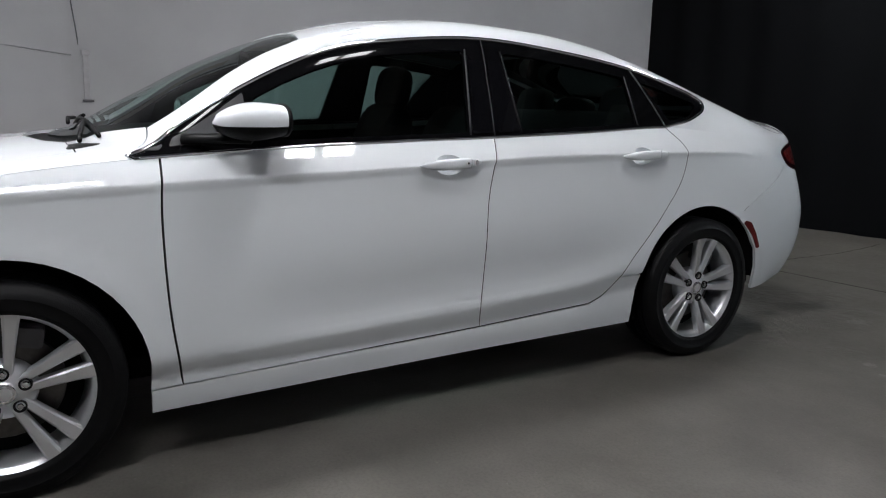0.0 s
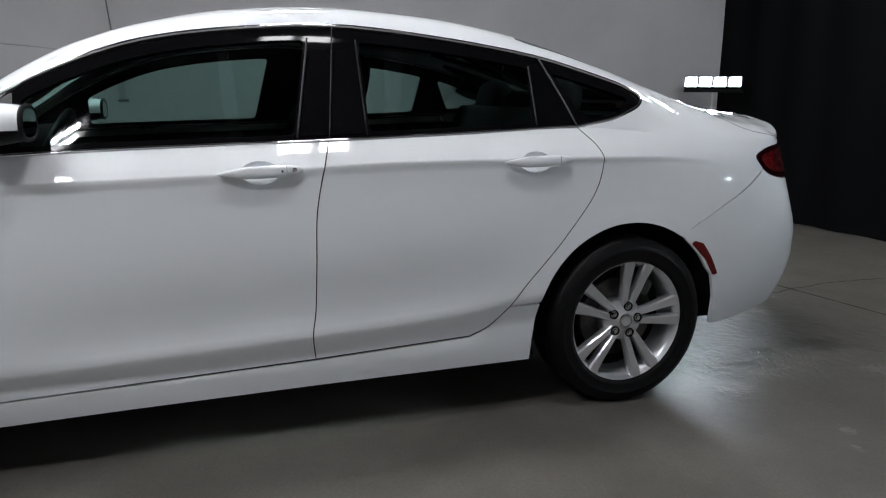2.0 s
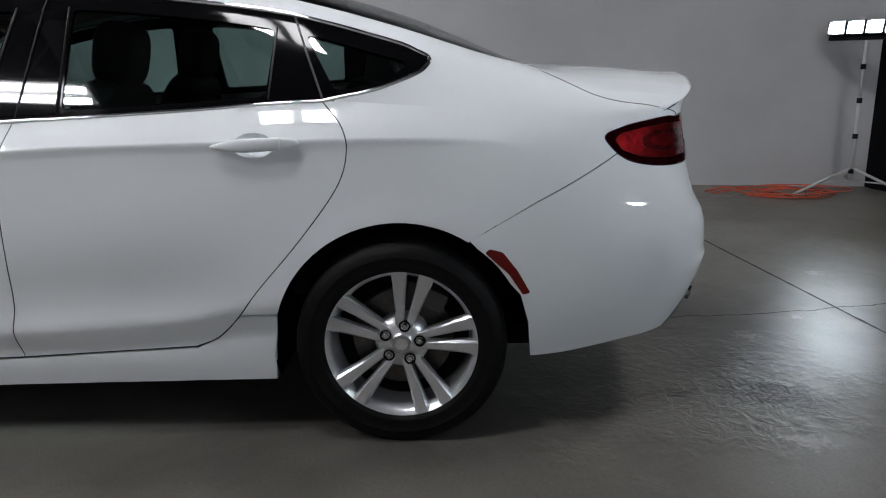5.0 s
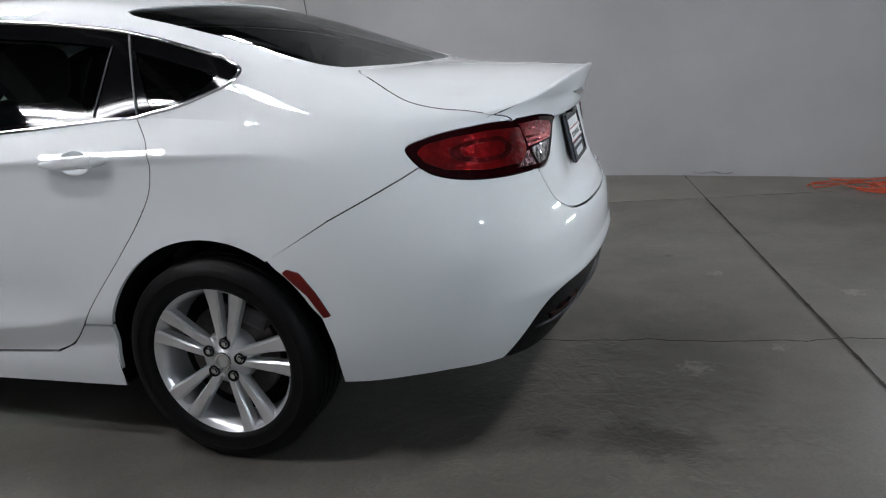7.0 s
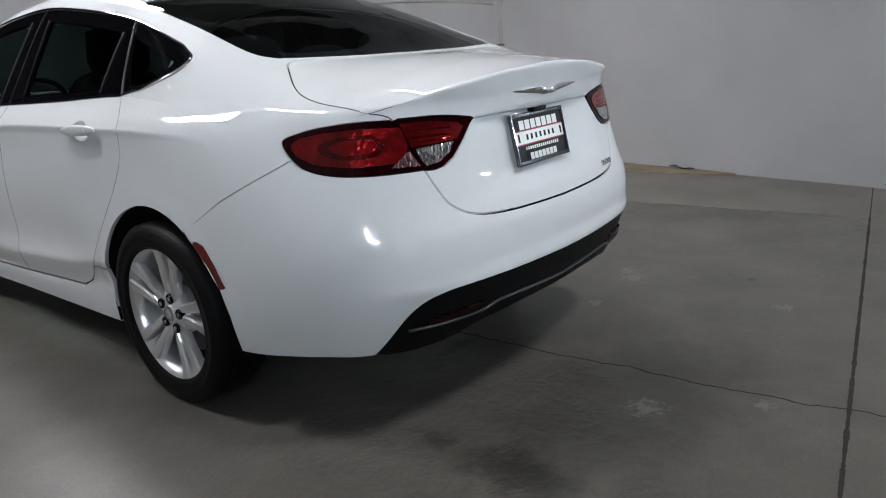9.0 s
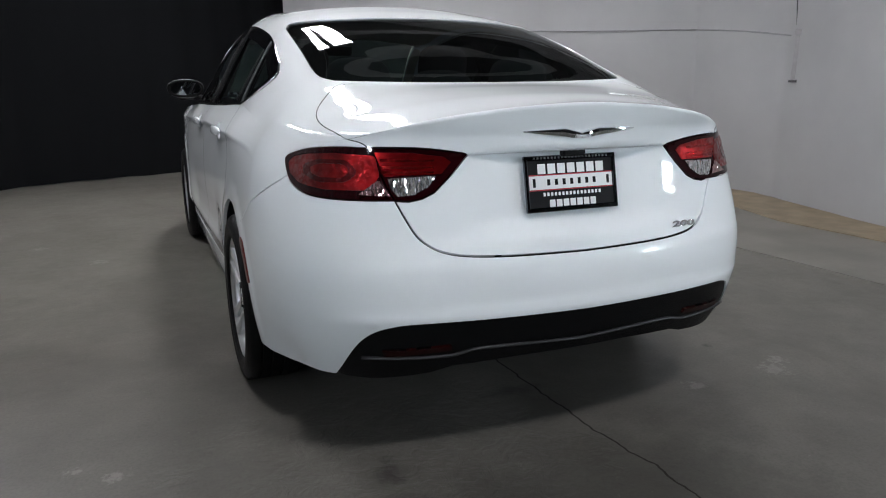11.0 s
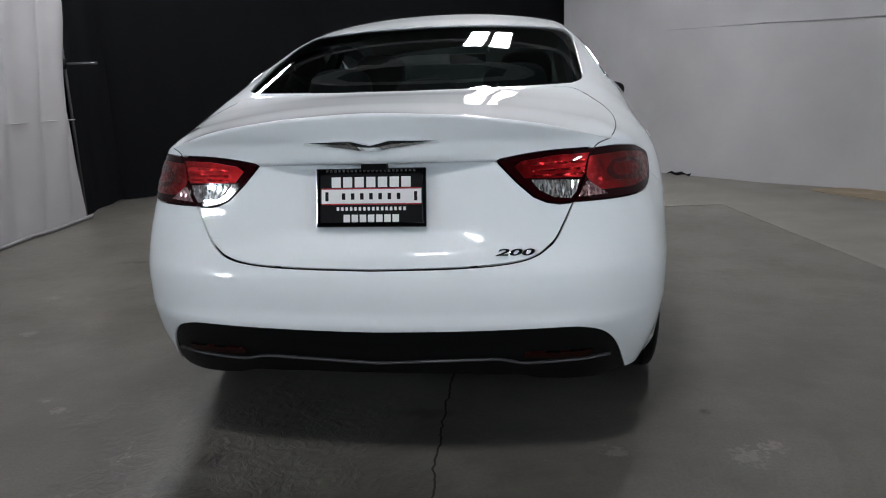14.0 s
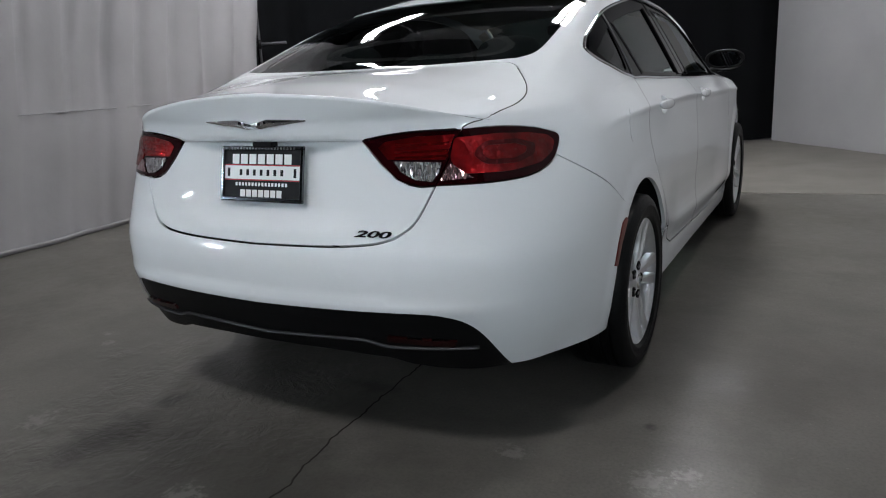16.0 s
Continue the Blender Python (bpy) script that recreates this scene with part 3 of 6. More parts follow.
def poly_wall(name, pts, thick, mat, label, z0=0.0, z1=WALL_H, fold=0.0, fold_len=0.3, seg=0.06, sag=0.0, seed=1, lean=0.0, ridge=0.0, wrinkle=0.35):
    """A hung sheet or wall that follows a line on the floor, with folds, and a back face for thickness."""
    line = dense(pts, seg, closed=False)
    n, rows = len(line), 40
    rnd = random.Random(seed)
    ph = [rnd.uniform(0, 6.28) for _ in range(4)]
    verts, faces = [], []
    dist = np.r_[0, np.cumsum([math.dist(a, b) for a, b in zip(line, line[1:])])]
    for back in (0, 1):
        for j in range(rows + 1):
            h = j / rows
            for i, (x, y) in enumerate(line):
                a, b = line[max(i - 1, 0)], line[min(i + 1, n - 1)]
                d = math.dist(a, b)
                nx, ny = (b[1] - a[1]) / d, -(b[0] - a[0]) / d
                s = dist[i] + lean * h
                f = fold * (math.sin(2 * math.pi * s / fold_len + ph[0] + 0.8 * math.sin(s * 1.3 + ph[1])) * (0.45 + 0.55 * (1 - h))
                            + 0.5 * math.sin(2 * math.pi * s / (fold_len * 2.7) + ph[2] + 1.5 * h)
                            + wrinkle * noise.noise(Vector((s * 3.1 - 2.0 * h, h * 5, seed))))
                if ridge:
                    r = 0.5 + 0.5 * math.sin(2 * math.pi * s / (fold_len * 0.83) + ph[3] + 1.3 * noise.noise(Vector((s * 0.9, h * 1.5, seed))))
                    f += ridge * r**5 * (0.4 + 0.6 * float(smooth(0.15, 0.3, h))) + ridge * 0.5 * noise.noise(Vector((s * 3, h * 6, seed + 3)))
                w = (thick if back else 0.0) - f
                verts.append((x - nx * w * -1, y - ny * w * -1, z0 + (z1 - z0) * h + sag * math.sin(s * 2.1 + ph[3]) * (1 - h)))
    m = (rows + 1) * n
    for j in range(rows):
        for i in range(n - 1):
            a = j * n + i
            faces.append((a, a + 1, a + n + 1, a + n))
            faces.append((m + a, m + a + n, m + a + n + 1, m + a + 1))
    for i in range(n - 1):
        faces.append((i, m + i, m + i + 1, i + 1))
    ob = link_mesh(name, verts, faces, mat, smooth=True)
    ob.data.set_sharp_from_angle(angle=radians(60))
    return tagged(ob, label, "wall", kind="structure")


def floor_material():
    """Sealed grey concrete: broad tone changes, fine grain, dark stains, shade painted in behind the car, pale scuffs
    and patchy gloss.
    """
    mat = bpy.data.materials.new("grey_concrete_floor")
    mat.use_nodes = True
    nt = mat.node_tree
    bsdf = nt.nodes["Principled BSDF"]
    geo = nt.nodes.new("ShaderNodeNewGeometry")

    def tex(scale, detail=5, rough=0.55, warp=0.0):
        n = nt.nodes.new("ShaderNodeTexNoise")
        n.inputs["Scale"].default_value, n.inputs["Detail"].default_value, n.inputs["Roughness"].default_value, n.inputs["Distortion"].default_value = scale, detail, rough, warp
        nt.links.new(geo.outputs["Position"], n.inputs["Vector"])
        return n.outputs["Fac"]

    def fit_range(value, a, b, c, d):
        n = nt.nodes.new("ShaderNodeMapRange")
        n.interpolation_type = "SMOOTHSTEP"
        for k, v in zip(("From Min", "From Max", "To Min", "To Max"), (a, b, c, d)):
            n.inputs[k].default_value = v
        nt.links.new(value, n.inputs["Value"])
        return n.outputs["Result"]

    def calc(op, x, y):
        n = nt.nodes.new("ShaderNodeMath")
        n.operation = op
        for i, v in enumerate((x, y)):
            if isinstance(v, (int, float)):
                n.inputs[i].default_value = v
            else:
                nt.links.new(v, n.inputs[i])
        return n.outputs["Value"]

    def blend(fac, x, y):
        n = nt.nodes.new("ShaderNodeMix")
        n.data_type = "RGBA"
        nt.links.new(fac, n.inputs["Factor"])
        for i, v in ((6, x), (7, y)):
            if isinstance(v, tuple):
                n.inputs[i].default_value = (*v, 1)
            else:
                nt.links.new(v, n.inputs[i])
        return n.outputs[2]

    color = blend(fit_range(tex(0.55, 4), 0.3, 0.7, 0, 1), (0.124, 0.117, 0.104), (0.158, 0.148, 0.131))
    color = blend(fit_range(tex(3.0, 4, 0.5), 0.3, 0.75, 0, 0.55), color, (0.078, 0.073, 0.065))
    color = blend(fit_range(tex(90, 3), 0.4, 0.68, 0, 0.28), color, (0.058, 0.055, 0.05))
    color = blend(fit_range(tex(5, 6, 0.6, 0.4), 0.5, 0.9, 0, 0.30), color, (0.17, 0.165, 0.15))
    color = blend(fit_range(tex(1.1, 6, 0.62, 0.5), 0.46, 0.70, 0, 0.50), color, (0.060, 0.055, 0.047))
    color = blend(fit_range(tex(60, 2, 0.5), 0.69, 0.76, 0, 0.30), color, (0.26, 0.25, 0.23))
    # stains and painted-in shade: x, y, half-width, half-length, strength
    # the oval at (-0.60, -1.24) paints a glossy patch's dark reflection
    # the widest, behind the tail, also holds the car's shade in its colour
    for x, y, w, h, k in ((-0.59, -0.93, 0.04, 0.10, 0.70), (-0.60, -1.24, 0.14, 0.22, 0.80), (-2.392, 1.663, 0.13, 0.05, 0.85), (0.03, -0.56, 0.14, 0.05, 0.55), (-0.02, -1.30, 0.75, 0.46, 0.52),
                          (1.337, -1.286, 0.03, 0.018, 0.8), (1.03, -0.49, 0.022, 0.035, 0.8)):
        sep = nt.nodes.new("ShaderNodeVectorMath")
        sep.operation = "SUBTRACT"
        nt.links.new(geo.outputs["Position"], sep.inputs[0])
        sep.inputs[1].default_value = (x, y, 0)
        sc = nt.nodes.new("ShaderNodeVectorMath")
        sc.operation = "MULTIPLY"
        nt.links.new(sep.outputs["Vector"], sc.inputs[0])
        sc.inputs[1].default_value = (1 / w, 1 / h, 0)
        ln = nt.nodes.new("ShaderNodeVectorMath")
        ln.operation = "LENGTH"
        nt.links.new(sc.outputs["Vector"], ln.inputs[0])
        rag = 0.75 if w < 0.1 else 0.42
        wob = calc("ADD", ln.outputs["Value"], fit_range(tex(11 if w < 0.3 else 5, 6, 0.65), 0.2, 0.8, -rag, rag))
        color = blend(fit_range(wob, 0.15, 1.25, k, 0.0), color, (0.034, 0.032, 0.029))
    # pale chips
    for x, y, w in ((1.04, -1.51, 0.045), (0.70, -0.80, 0.05), (1.10, -0.80, 0.07), (-1.88, 2.72, 0.06), (-1.49, 2.18, 0.07), (-1.35, -0.63, 0.04), (0.15, -1.69, 0.04), (0.79, -2.06, 0.06), (1.19, -0.73, 0.05), (-1.47, -0.55, 0.03), (-0.2, -1.04, 0.015), (-0.93, -1.25, 0.07), (-0.07, -1.38, 0.07), (-2.39, 0.80, 0.06), (-2.1, 0.2, 0.05)):
        sep = nt.nodes.new("ShaderNodeVectorMath")
        sep.operation = "DISTANCE"
        nt.links.new(geo.outputs["Position"], sep.inputs[0])
        sep.inputs[1].default_value = (x, y, 0)
        wob = calc("ADD", calc("DIVIDE", sep.outputs["Value"], w), fit_range(tex(35, 4, 0.7), 0.2, 0.8, -0.9, 0.9))
        color = blend(fit_range(wob, 0.15, 1.0, 0.33, 0.0), color, (0.34, 0.33, 0.31))
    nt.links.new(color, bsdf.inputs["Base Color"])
    gloss = fit_range(tex(1.6, 3, 0.5, 0.3), 0.25, 0.75, 0.29, 0.345)
    gloss = calc("ADD", gloss, fit_range(tex(18, 5, 0.65), 0.2, 0.8, 0.0, 0.06))
    # rough trowel marks where the floor was patched
    off = nt.nodes.new("ShaderNodeVectorMath")
    off.operation = "DISTANCE"
    nt.links.new(geo.outputs["Position"], off.inputs[0])
    off.inputs[1].default_value = (-0.54, -0.98, 0)
    scuffed = fit_range(calc("ADD", off.outputs["Value"], fit_range(tex(2.5, 4, 0.6), 0.2, 0.8, -0.35, 0.35)), 0.20, 0.72, 1.0, 0.0)
    bsdf.inputs["Specular IOR Level"].default_value = 0.27
    gloss = calc("MINIMUM", calc("MAXIMUM", gloss, 0.285), 0.46)
    nt.links.new(gloss, bsdf.inputs["Roughness"])
    bump = nt.nodes.new("ShaderNodeBump")
    bump.inputs["Strength"].default_value, bump.inputs["Distance"].default_value = 0.36, 0.003
    fine = calc("ADD", calc("MULTIPLY", tex(7, 3, 0.5), 1.6), calc("MULTIPLY", tex(45, 4, 0.55), 0.25))
    marks = calc("MULTIPLY", tex(15, 5, 0.62, 1.2), 9.0)
    nt.links.new(calc("ADD", fine, calc("MULTIPLY", marks, scuffed)), bump.inputs["Height"])
    nt.links.new(bump.outputs["Normal"], bsdf.inputs["Normal"])
    return mat


FLOOR = floor_material()
BARE = material("bare_concrete", (0.165, 0.155, 0.140), 0.6, bump=0.15, bump_scale=40, vary=0.15, vary_scale=2.5)
WHITE_SHEET = material("white_wall_sheet", (0.345, 0.345, 0.352), 0.7, bump=0.4, bump_scale=3.5, vary=0.10, vary_scale=0.9)
WHITE_CURTAIN = material("white_curtain_cloth", (0.275, 0.266, 0.274), 0.85, bump=0.5, bump_scale=6, vary=0.06, vary_scale=2)
BLACK_CLOTH = material("black_backdrop_cloth", (0.0058, 0.0062, 0.0070), 0.95, spec=0.05, bump=0.2, bump_scale=6)
CEILING = material("dark_roof_deck", (0.05, 0.05, 0.055), 0.8, vary=0.15, vary_scale=1)
BEAM = material("white_painted_steel", (0.42, 0.42, 0.42), 0.5)
JOINT = material("joint_filler", (0.022, 0.018, 0.015), 0.9, bump=0.3, bump_scale=60)
WOOD = material("worn_tan_board", (0.235, 0.185, 0.125), 0.65, vary=0.22, vary_scale=5, bump=0.1, bump_scale=30)
LED = emitter("led_tube", (0.95, 0.96, 1.0), TUBE_POWER)
LED_HOT = emitter("led_work_light", (0.80, 0.91, 1.0), STAND_POWER)
ORANGE = material("orange_cable", (0.50, 0.075, 0.03), 0.45)

floor = tagged(part("floor", box((12.0, 15.0, 0.2), pose(0.2, 1.7, -0.1)), FLOOR), "worn grey painted concrete floor with stains and painted-in car shade", "floor", kind="structure")
ceiling = tagged(part("ceiling", box((12.0, 15.0, 0.15), pose(0.2, 1.7, WALL_H + 0.075)), CEILING), "dark industrial roof deck above the studio", "ceiling", kind="structure")
poly_wall("wall_right", [(0.80, 7.35), (1.75, 6.3), (2.78, 5.2), (3.60, 4.58), (4.36, 3.45), (4.42, 2.3), (4.19, 1.46), (4.02, 0.6), (3.82, -0.6), (3.70, -1.44), (3.50, -2.35), (3.36, -2.97), (3.25, -3.67)], 0.05, WHITE_SHEET,
          "pale grey sheeted studio wall with faint wrinkles", fold=0.008, fold_len=0.9, seed=3)
poly_wall("wall_front", [(-4.05, 3.55), (-4.2, 4.5), (-3.35, 5.25), (-2.36, 5.95), (-0.84, 6.5), (1.0, 7.65)], 0.04, BLACK_CLOTH, "black cloth backdrop hanging to the floor", fold=0.02, fold_len=0.5, sag=0.015, seed=5)
poly_wall("wall_rear", [(3.4, -3.66), (2.32, -3.72), (1.5, -3.80), (0.53, -4.02), (-1.6, -4.45), (-3.8, -4.6)], 0.04, BLACK_CLOTH, "black cloth backdrop behind the light stand", fold=0.02, fold_len=0.5, sag=0.01, seed=8)
poly_wall("wall_left", [(-3.75, -4.55), (-3.66, -2.0), (-3.66, 0.3), (-3.74, 1.4), (-3.86, 2.7), (-3.90, 3.4)], 0.03, WHITE_CURTAIN, "white cloth curtain with soft vertical folds", fold=0.030, fold_len=0.47, sag=0.012, seed=11, seg=0.025, lean=-0.8, ridge=0.055, wrinkle=1.2)

# ---- the car ----
car = thing("car", "white four-door sedan with chrome window trim on silver wheels", "car")


def shrink(poly, g=0.002):
    poly = [Vector(p) for p in poly]
    area = sum(a.x * b.y - b.x * a.y for a, b in zip(poly, poly[1:] + poly[:1]))
    sign = 1 if area > 0 else -1
    out = []
    for i, p in enumerate(poly):
        d = poly[(i + 1) % len(poly)] - poly[i - 1]
        if d.length < 1e-9:
            out.append(tuple(p))
            continue
        n = Vector((-d.y, d.x)).normalized() * sign
        out.append(tuple(p + n * g))
    return out


def tail_s(x, z):
    """s at which the tail at height z lies x from the middle."""
    s = np.linspace(S_TAIL, -0.55, 300)
    px = lower(s, np.full_like(s, z))[:, 0]
    return float(np.interp(-abs(x), px[::-1] if px[0] > px[-1] else px, s[::-1] if px[0] > px[-1] else s))


def tail(pts):
    return [(tail_s(x, z), z) for x, z in pts]


def arch(yc, a0, a1, r=0.385, n=26, zc=0.320):
    return [(yc + r * math.cos(radians(a0 + (a1 - a0) * i / n)), zc + r * math.sin(radians(a0 + (a1 - a0) * i / n))) for i in range(n + 1)]


def top_edge(s0, s1, n=24):
    return [(float(s), float(SHOULDER(s))) for s in np.linspace(s0, s1, n)]


A_SEAM = spline([(2.303, 0.968), (2.313, 0.774), (2.306, 0.512), (2.278, 0.262)])
B_SEAM = spline([(1.114, 1.017), (1.142, 0.915), (1.166, 0.780), (1.172, 0.620), (1.178, 0.470), (1.190, 0.385), (1.181, 0.297)])
C_SEAM = spline([(0.205, 1.052), (0.146, 0.983), (0.133, 0.916), (0.168, 0.811), (0.285, 0.659), (0.423, 0.506), (0.492, 0.420), (0.562, 0.353), (0.635, 0.322)])
LID_SEAM = tail(spline([(0.0, 0.662), (0.25, 0.666), (0.379, 0.674), (0.445, 0.688), (0.485, 0.711), (0.508, 0.735), (0.532, 0.78), (0.555, 0.829)]))
LAMP_LOW = tail([(0.555, 0.829), (0.515, 0.826), (0.48, 0.832), (0.444, 0.848), (0.395, 0.892), (0.343, 0.949)])
LAMP_TOP = tail(spline([(0.343, 0.949), (0.42, 0.962), (0.50, 0.970), (0.612, 0.972)]))
LAMP_CUT = tail([(0.612, 0.972), (0.586, 0.90), (0.555, 0.829)])
LAMP_OUT = spline([(tail_s(0.612, 0.972), 0.972), (-0.90, 0.974), (-0.77, 0.965), (-0.69, 0.951), (-0.635, 0.931), (-0.655, 0.895), (-0.70, 0.862), (-0.78, 0.842), (-0.90, 0.833), (tail_s(0.555, 0.829), 0.829)])
BUMPER_SEAM = [(-0.215, 0.645), (-0.411, 0.757), (-0.64, 0.865), (-0.67, 0.880)]
DIFF_TOP = tail(spline([(0.0, 0.490), (0.30, 0.493), (0.52, 0.493), (0.596, 0.483), (0.647, 0.458), (0.684, 0.405), (0.715, 0.305)]))
LIP_EDGE = lambda p, q: q > SHOULDER(p) - 0.004
S_END, U_END = -0.944, -0.972
LID_CORNER = spline([(tail_s(0.612, 0.972), 0.972), (tail_s(0.612, 0.972) + 0.012, 0.980), (-0.985, 0.988), (S_END, float(SHOULDER(S_END)))], 5)


def cup_hole(y, z, ry=0.060, rz=0.036, n=28):
    return [(y + ry * math.cos(2 * math.pi * i / n), z + rz * math.sin(2 * math.pi * i / n)) for i in range(n)]


def handle(door, y0, y1, z0, z1, cup_y, cup_z, side, keyed):
    """A pull handle: a bar with tapered ends in front of a shallow cup."""
    for nm, t0, t1 in (("door_handle", 0.0, 0.795), ("handle_cap", 0.803, 1.0)):
        verts, faces, n, k = [], [], 18, 16
        for i in range(n + 1):
            t = t0 + (t1 - t0) * i / n
            y, z = y0 + (y1 - y0) * t, z0 + (z1 - z0) * t
            fat = (max(2e-3, 1 - abs(2 * t - 1) ** 3.2)) ** 0.5
            front = 0.62 + 0.38 * float(smooth(0, 0.4, t))
            bx = float(lower(y, z)[0]) - 0.007 - 0.008 * math.sin(math.pi * min(1, max(0, t))) ** 0.6
            for j in range(k):
                w = 2 * math.pi * j / k
                c, s = math.cos(w), math.sin(w)
                verts.append(((bx + 0.0105 * fat * math.copysign(abs(c) ** 0.8, c)) * side, y, z + 0.0195 * fat * front * math.copysign(abs(s) ** 0.8, s)))
        for i in range(n):
            for j in range(k):
                faces.append((i * k + j, i * k + (j + 1) % k, (i + 1) * k + (j + 1) % k, (i + 1) * k + j))
        faces += [tuple(range(k)), tuple(range(n * k, n * k + k))]
        link_mesh(nm, verts, faces, PAINT, door, "white pull handle" if t0 == 0 else "", smooth=True).data.set_sharp_from_angle(angle=radians(50))
    verts, faces, rings, m = [], [], 6, 28
    for r in range(rings + 1):
        f = 1 - r / rings
        for j in range(m):
            w = 2 * math.pi * j / m
            y, z = cup_y + 0.060 * f * math.cos(w), cup_z + 0.036 * f * math.sin(w)
            verts.append(((float(lower(y, z)[0]) + 0.024 * (1 - f * f)) * side, y, z))
    for r in range(rings):
        for j in range(m):
            faces.append((r * m + j, r * m + (j + 1) % m, (r + 1) * m + (j + 1) % m, (r + 1) * m + j))
    link_mesh("handle_cup", verts, faces, PAINT, door, "shallow white handle cup", smooth=True)
    if keyed:
        for yy, rad, mat in ((y1 + 0.028, 0.0085, CHROME), (y1 + 0.066, 0.0045, BLACK_GLOSS)):
            x = float(lower(yy, z1)[0]) - 0.028 if rad > 0.006 else float(lower(yy, z1)[0]) - 0.037
            v, f = lathe([(0.0, -0.0022), (rad * 0.8, -0.002), (rad, 0.0), (rad, 0.012)], 16)
            t = 1 - (yy - y1) / (y0 - y1)
            zz = z0 + (z1 - z0) * t
            bx = float(lower(yy, zz)[0]) - 0.007 - 0.008 * math.sin(math.pi * t) ** 0.6 - 0.0095 * (1 - abs(2 * t - 1) ** 3) ** 0.5
            link_mesh("key_lock" if rad > 0.006 else "lock_button", [((bx + p[0]) * side, yy + p[1], zz + p[2]) for p in v], f, mat, door)

for side in (1, -1):
    door = panel("front_door", lower, shrink(A_SEAM + list(reversed(B_SEAM)) + top_edge(1.13, 2.299)), PAINT, car, "front door skin in white paint", side=side, holes=[cup_hole(1.335, 0.925)], step=0.022)
    door_r = panel("rear_door", lower, shrink(B_SEAM + list(reversed(C_SEAM)) + top_edge(0.22, 1.10)), PAINT, car, "rear door skin in white paint", side=side, holes=[cup_hole(0.40, 0.9375)], step=0.022)
    handle(door, 1.463, 1.206, 0.924, 0.934, 1.335, 0.925, side, side > 0)
    handle(door_r, 0.523, 0.265, 0.938, 0.945, 0.40, 0.9375, side, False)
    quarter = panel("quarter_panel", lower, shrink(C_SEAM[: 6 * 8] + [(0.490, 0.427), (0.372, 0.431)] + arch(0, 17, 123) + BUMPER_SEAM[1:] + list(reversed(LAMP_OUT[:44]))
                    + [(p[0] + 0.002, p[1] + 0.001) for p in LID_CORNER[1:-1]], 0.0012) + top_edge(S_END + 0.002, 0.2, 60), PAINT, car, "rear quarter panel in white paint", side=side, step=0.03, bare=LIP_EDGE)
    sill = panel("sill", lower, shrink([(2.374, 0.256), (2.275, 0.260), (1.18, 0.294), (0.635, 0.318), (0.562, 0.349), (0.490, 0.421), (0.372, 0.425), (0.386, 0.32), (0.396, 0.205), (1.18, 0.20), (1.74, 0.192), (2.374, 0.178)]), PAINT, car, "white sill below the doors", side=side)
    fender = panel("front_fender", lower, shrink([(2.3065, 0.9695)] + [(p[0] + 0.003, p[1]) for p in A_SEAM[1:]] + [(2.374, 0.258)] + arch(2.757, 190, 0) + [(3.15, 0.30), (3.26, 0.30)] + top_edge(3.26, 2.309)), PAINT, car, "front fender in white paint", side=side)
    marker = panel("side_marker", lower, rounded([(-0.258, 0.612), (-0.272, 0.623), (-0.310, 0.612), (-0.352, 0.556), (-0.390, 0.486), (-0.368, 0.481), (-0.327, 0.546)], 0.006), RED_DULL, car, "red side marker lens at the wheel arch", side=side, lift=0.004, step=0.02)
    panel("front_marker", lower, rounded([(3.135, 0.615), (3.155, 0.62), (3.185, 0.565), (3.205, 0.50), (3.185, 0.495), (3.16, 0.555)], 0.006), RED_DULL, car, "red side marker lens on the front fender", side=side, lift=0.004, step=0.02)
    lamp = panel("tail_lamp", lower, shrink(LAMP_OUT[:] + list(reversed(LAMP_CUT))[1:-1]), LAMP_BLACK, car, "dark red glossy tail lamp with clear corner", side=side, step=0.025, lift=0.002)
    panel("lens", lower, rounded([(tail_s(0.597, 0.933), 0.951), (-0.90, 0.955), (-0.77, 0.947), (-0.69, 0.935), (-0.663, 0.917), (-0.688, 0.888), (-0.75, 0.866), (-0.88, 0.856), (tail_s(0.620, 0.857), 0.857), (tail_s(0.588, 0.894), 0.894)], 0.012, 3), RED_LENS, lamp, "deep red lens", side=side, step=0.02, lift=0.0045, depth=0.004)
    panel("glow_ring", lower, rounded([(-0.95, 0.938), (-0.83, 0.936), (-0.755, 0.917), (-0.77, 0.891), (-0.85, 0.874), (-0.96, 0.878), (-0.995, 0.907)], 0.02, 4), RED_DARK, lamp, "darker red ring", side=side, step=0.02, lift=0.0056, depth=0.002,
          holes=[rounded([(-0.945, 0.926), (-0.84, 0.925), (-0.795, 0.912), (-0.805, 0.898), (-0.855, 0.887), (-0.945, 0.89), (-0.965, 0.907)], 0.012, 4)])
    panel("reverse_lens", lower, tail([(0.648, 0.845), (0.596, 0.882), (0.586, 0.882), (0.566, 0.841)]), PINK_LENS, lamp, "pinkish ribbed lens corner", side=side, step=0.012, lift=0.006, depth=0.003)
    lamp_in = panel("lid_lamp", lower, shrink(LAMP_LOW + LAMP_TOP[1:] + LAMP_CUT[1:-1]), LAMP_BLACK, car, "dark red tail lamp on the boot lid", side=side, step=0.025, lift=0.002)
    panel("lens", lower, tail([(0.596, 0.960), (0.50, 0.958), (0.412, 0.945), (0.392, 0.930), (0.42, 0.898), (0.576, 0.894)]), RED_LENS, lamp_in, "deep red lens", side=side, step=0.02, lift=0.0045, depth=0.004)
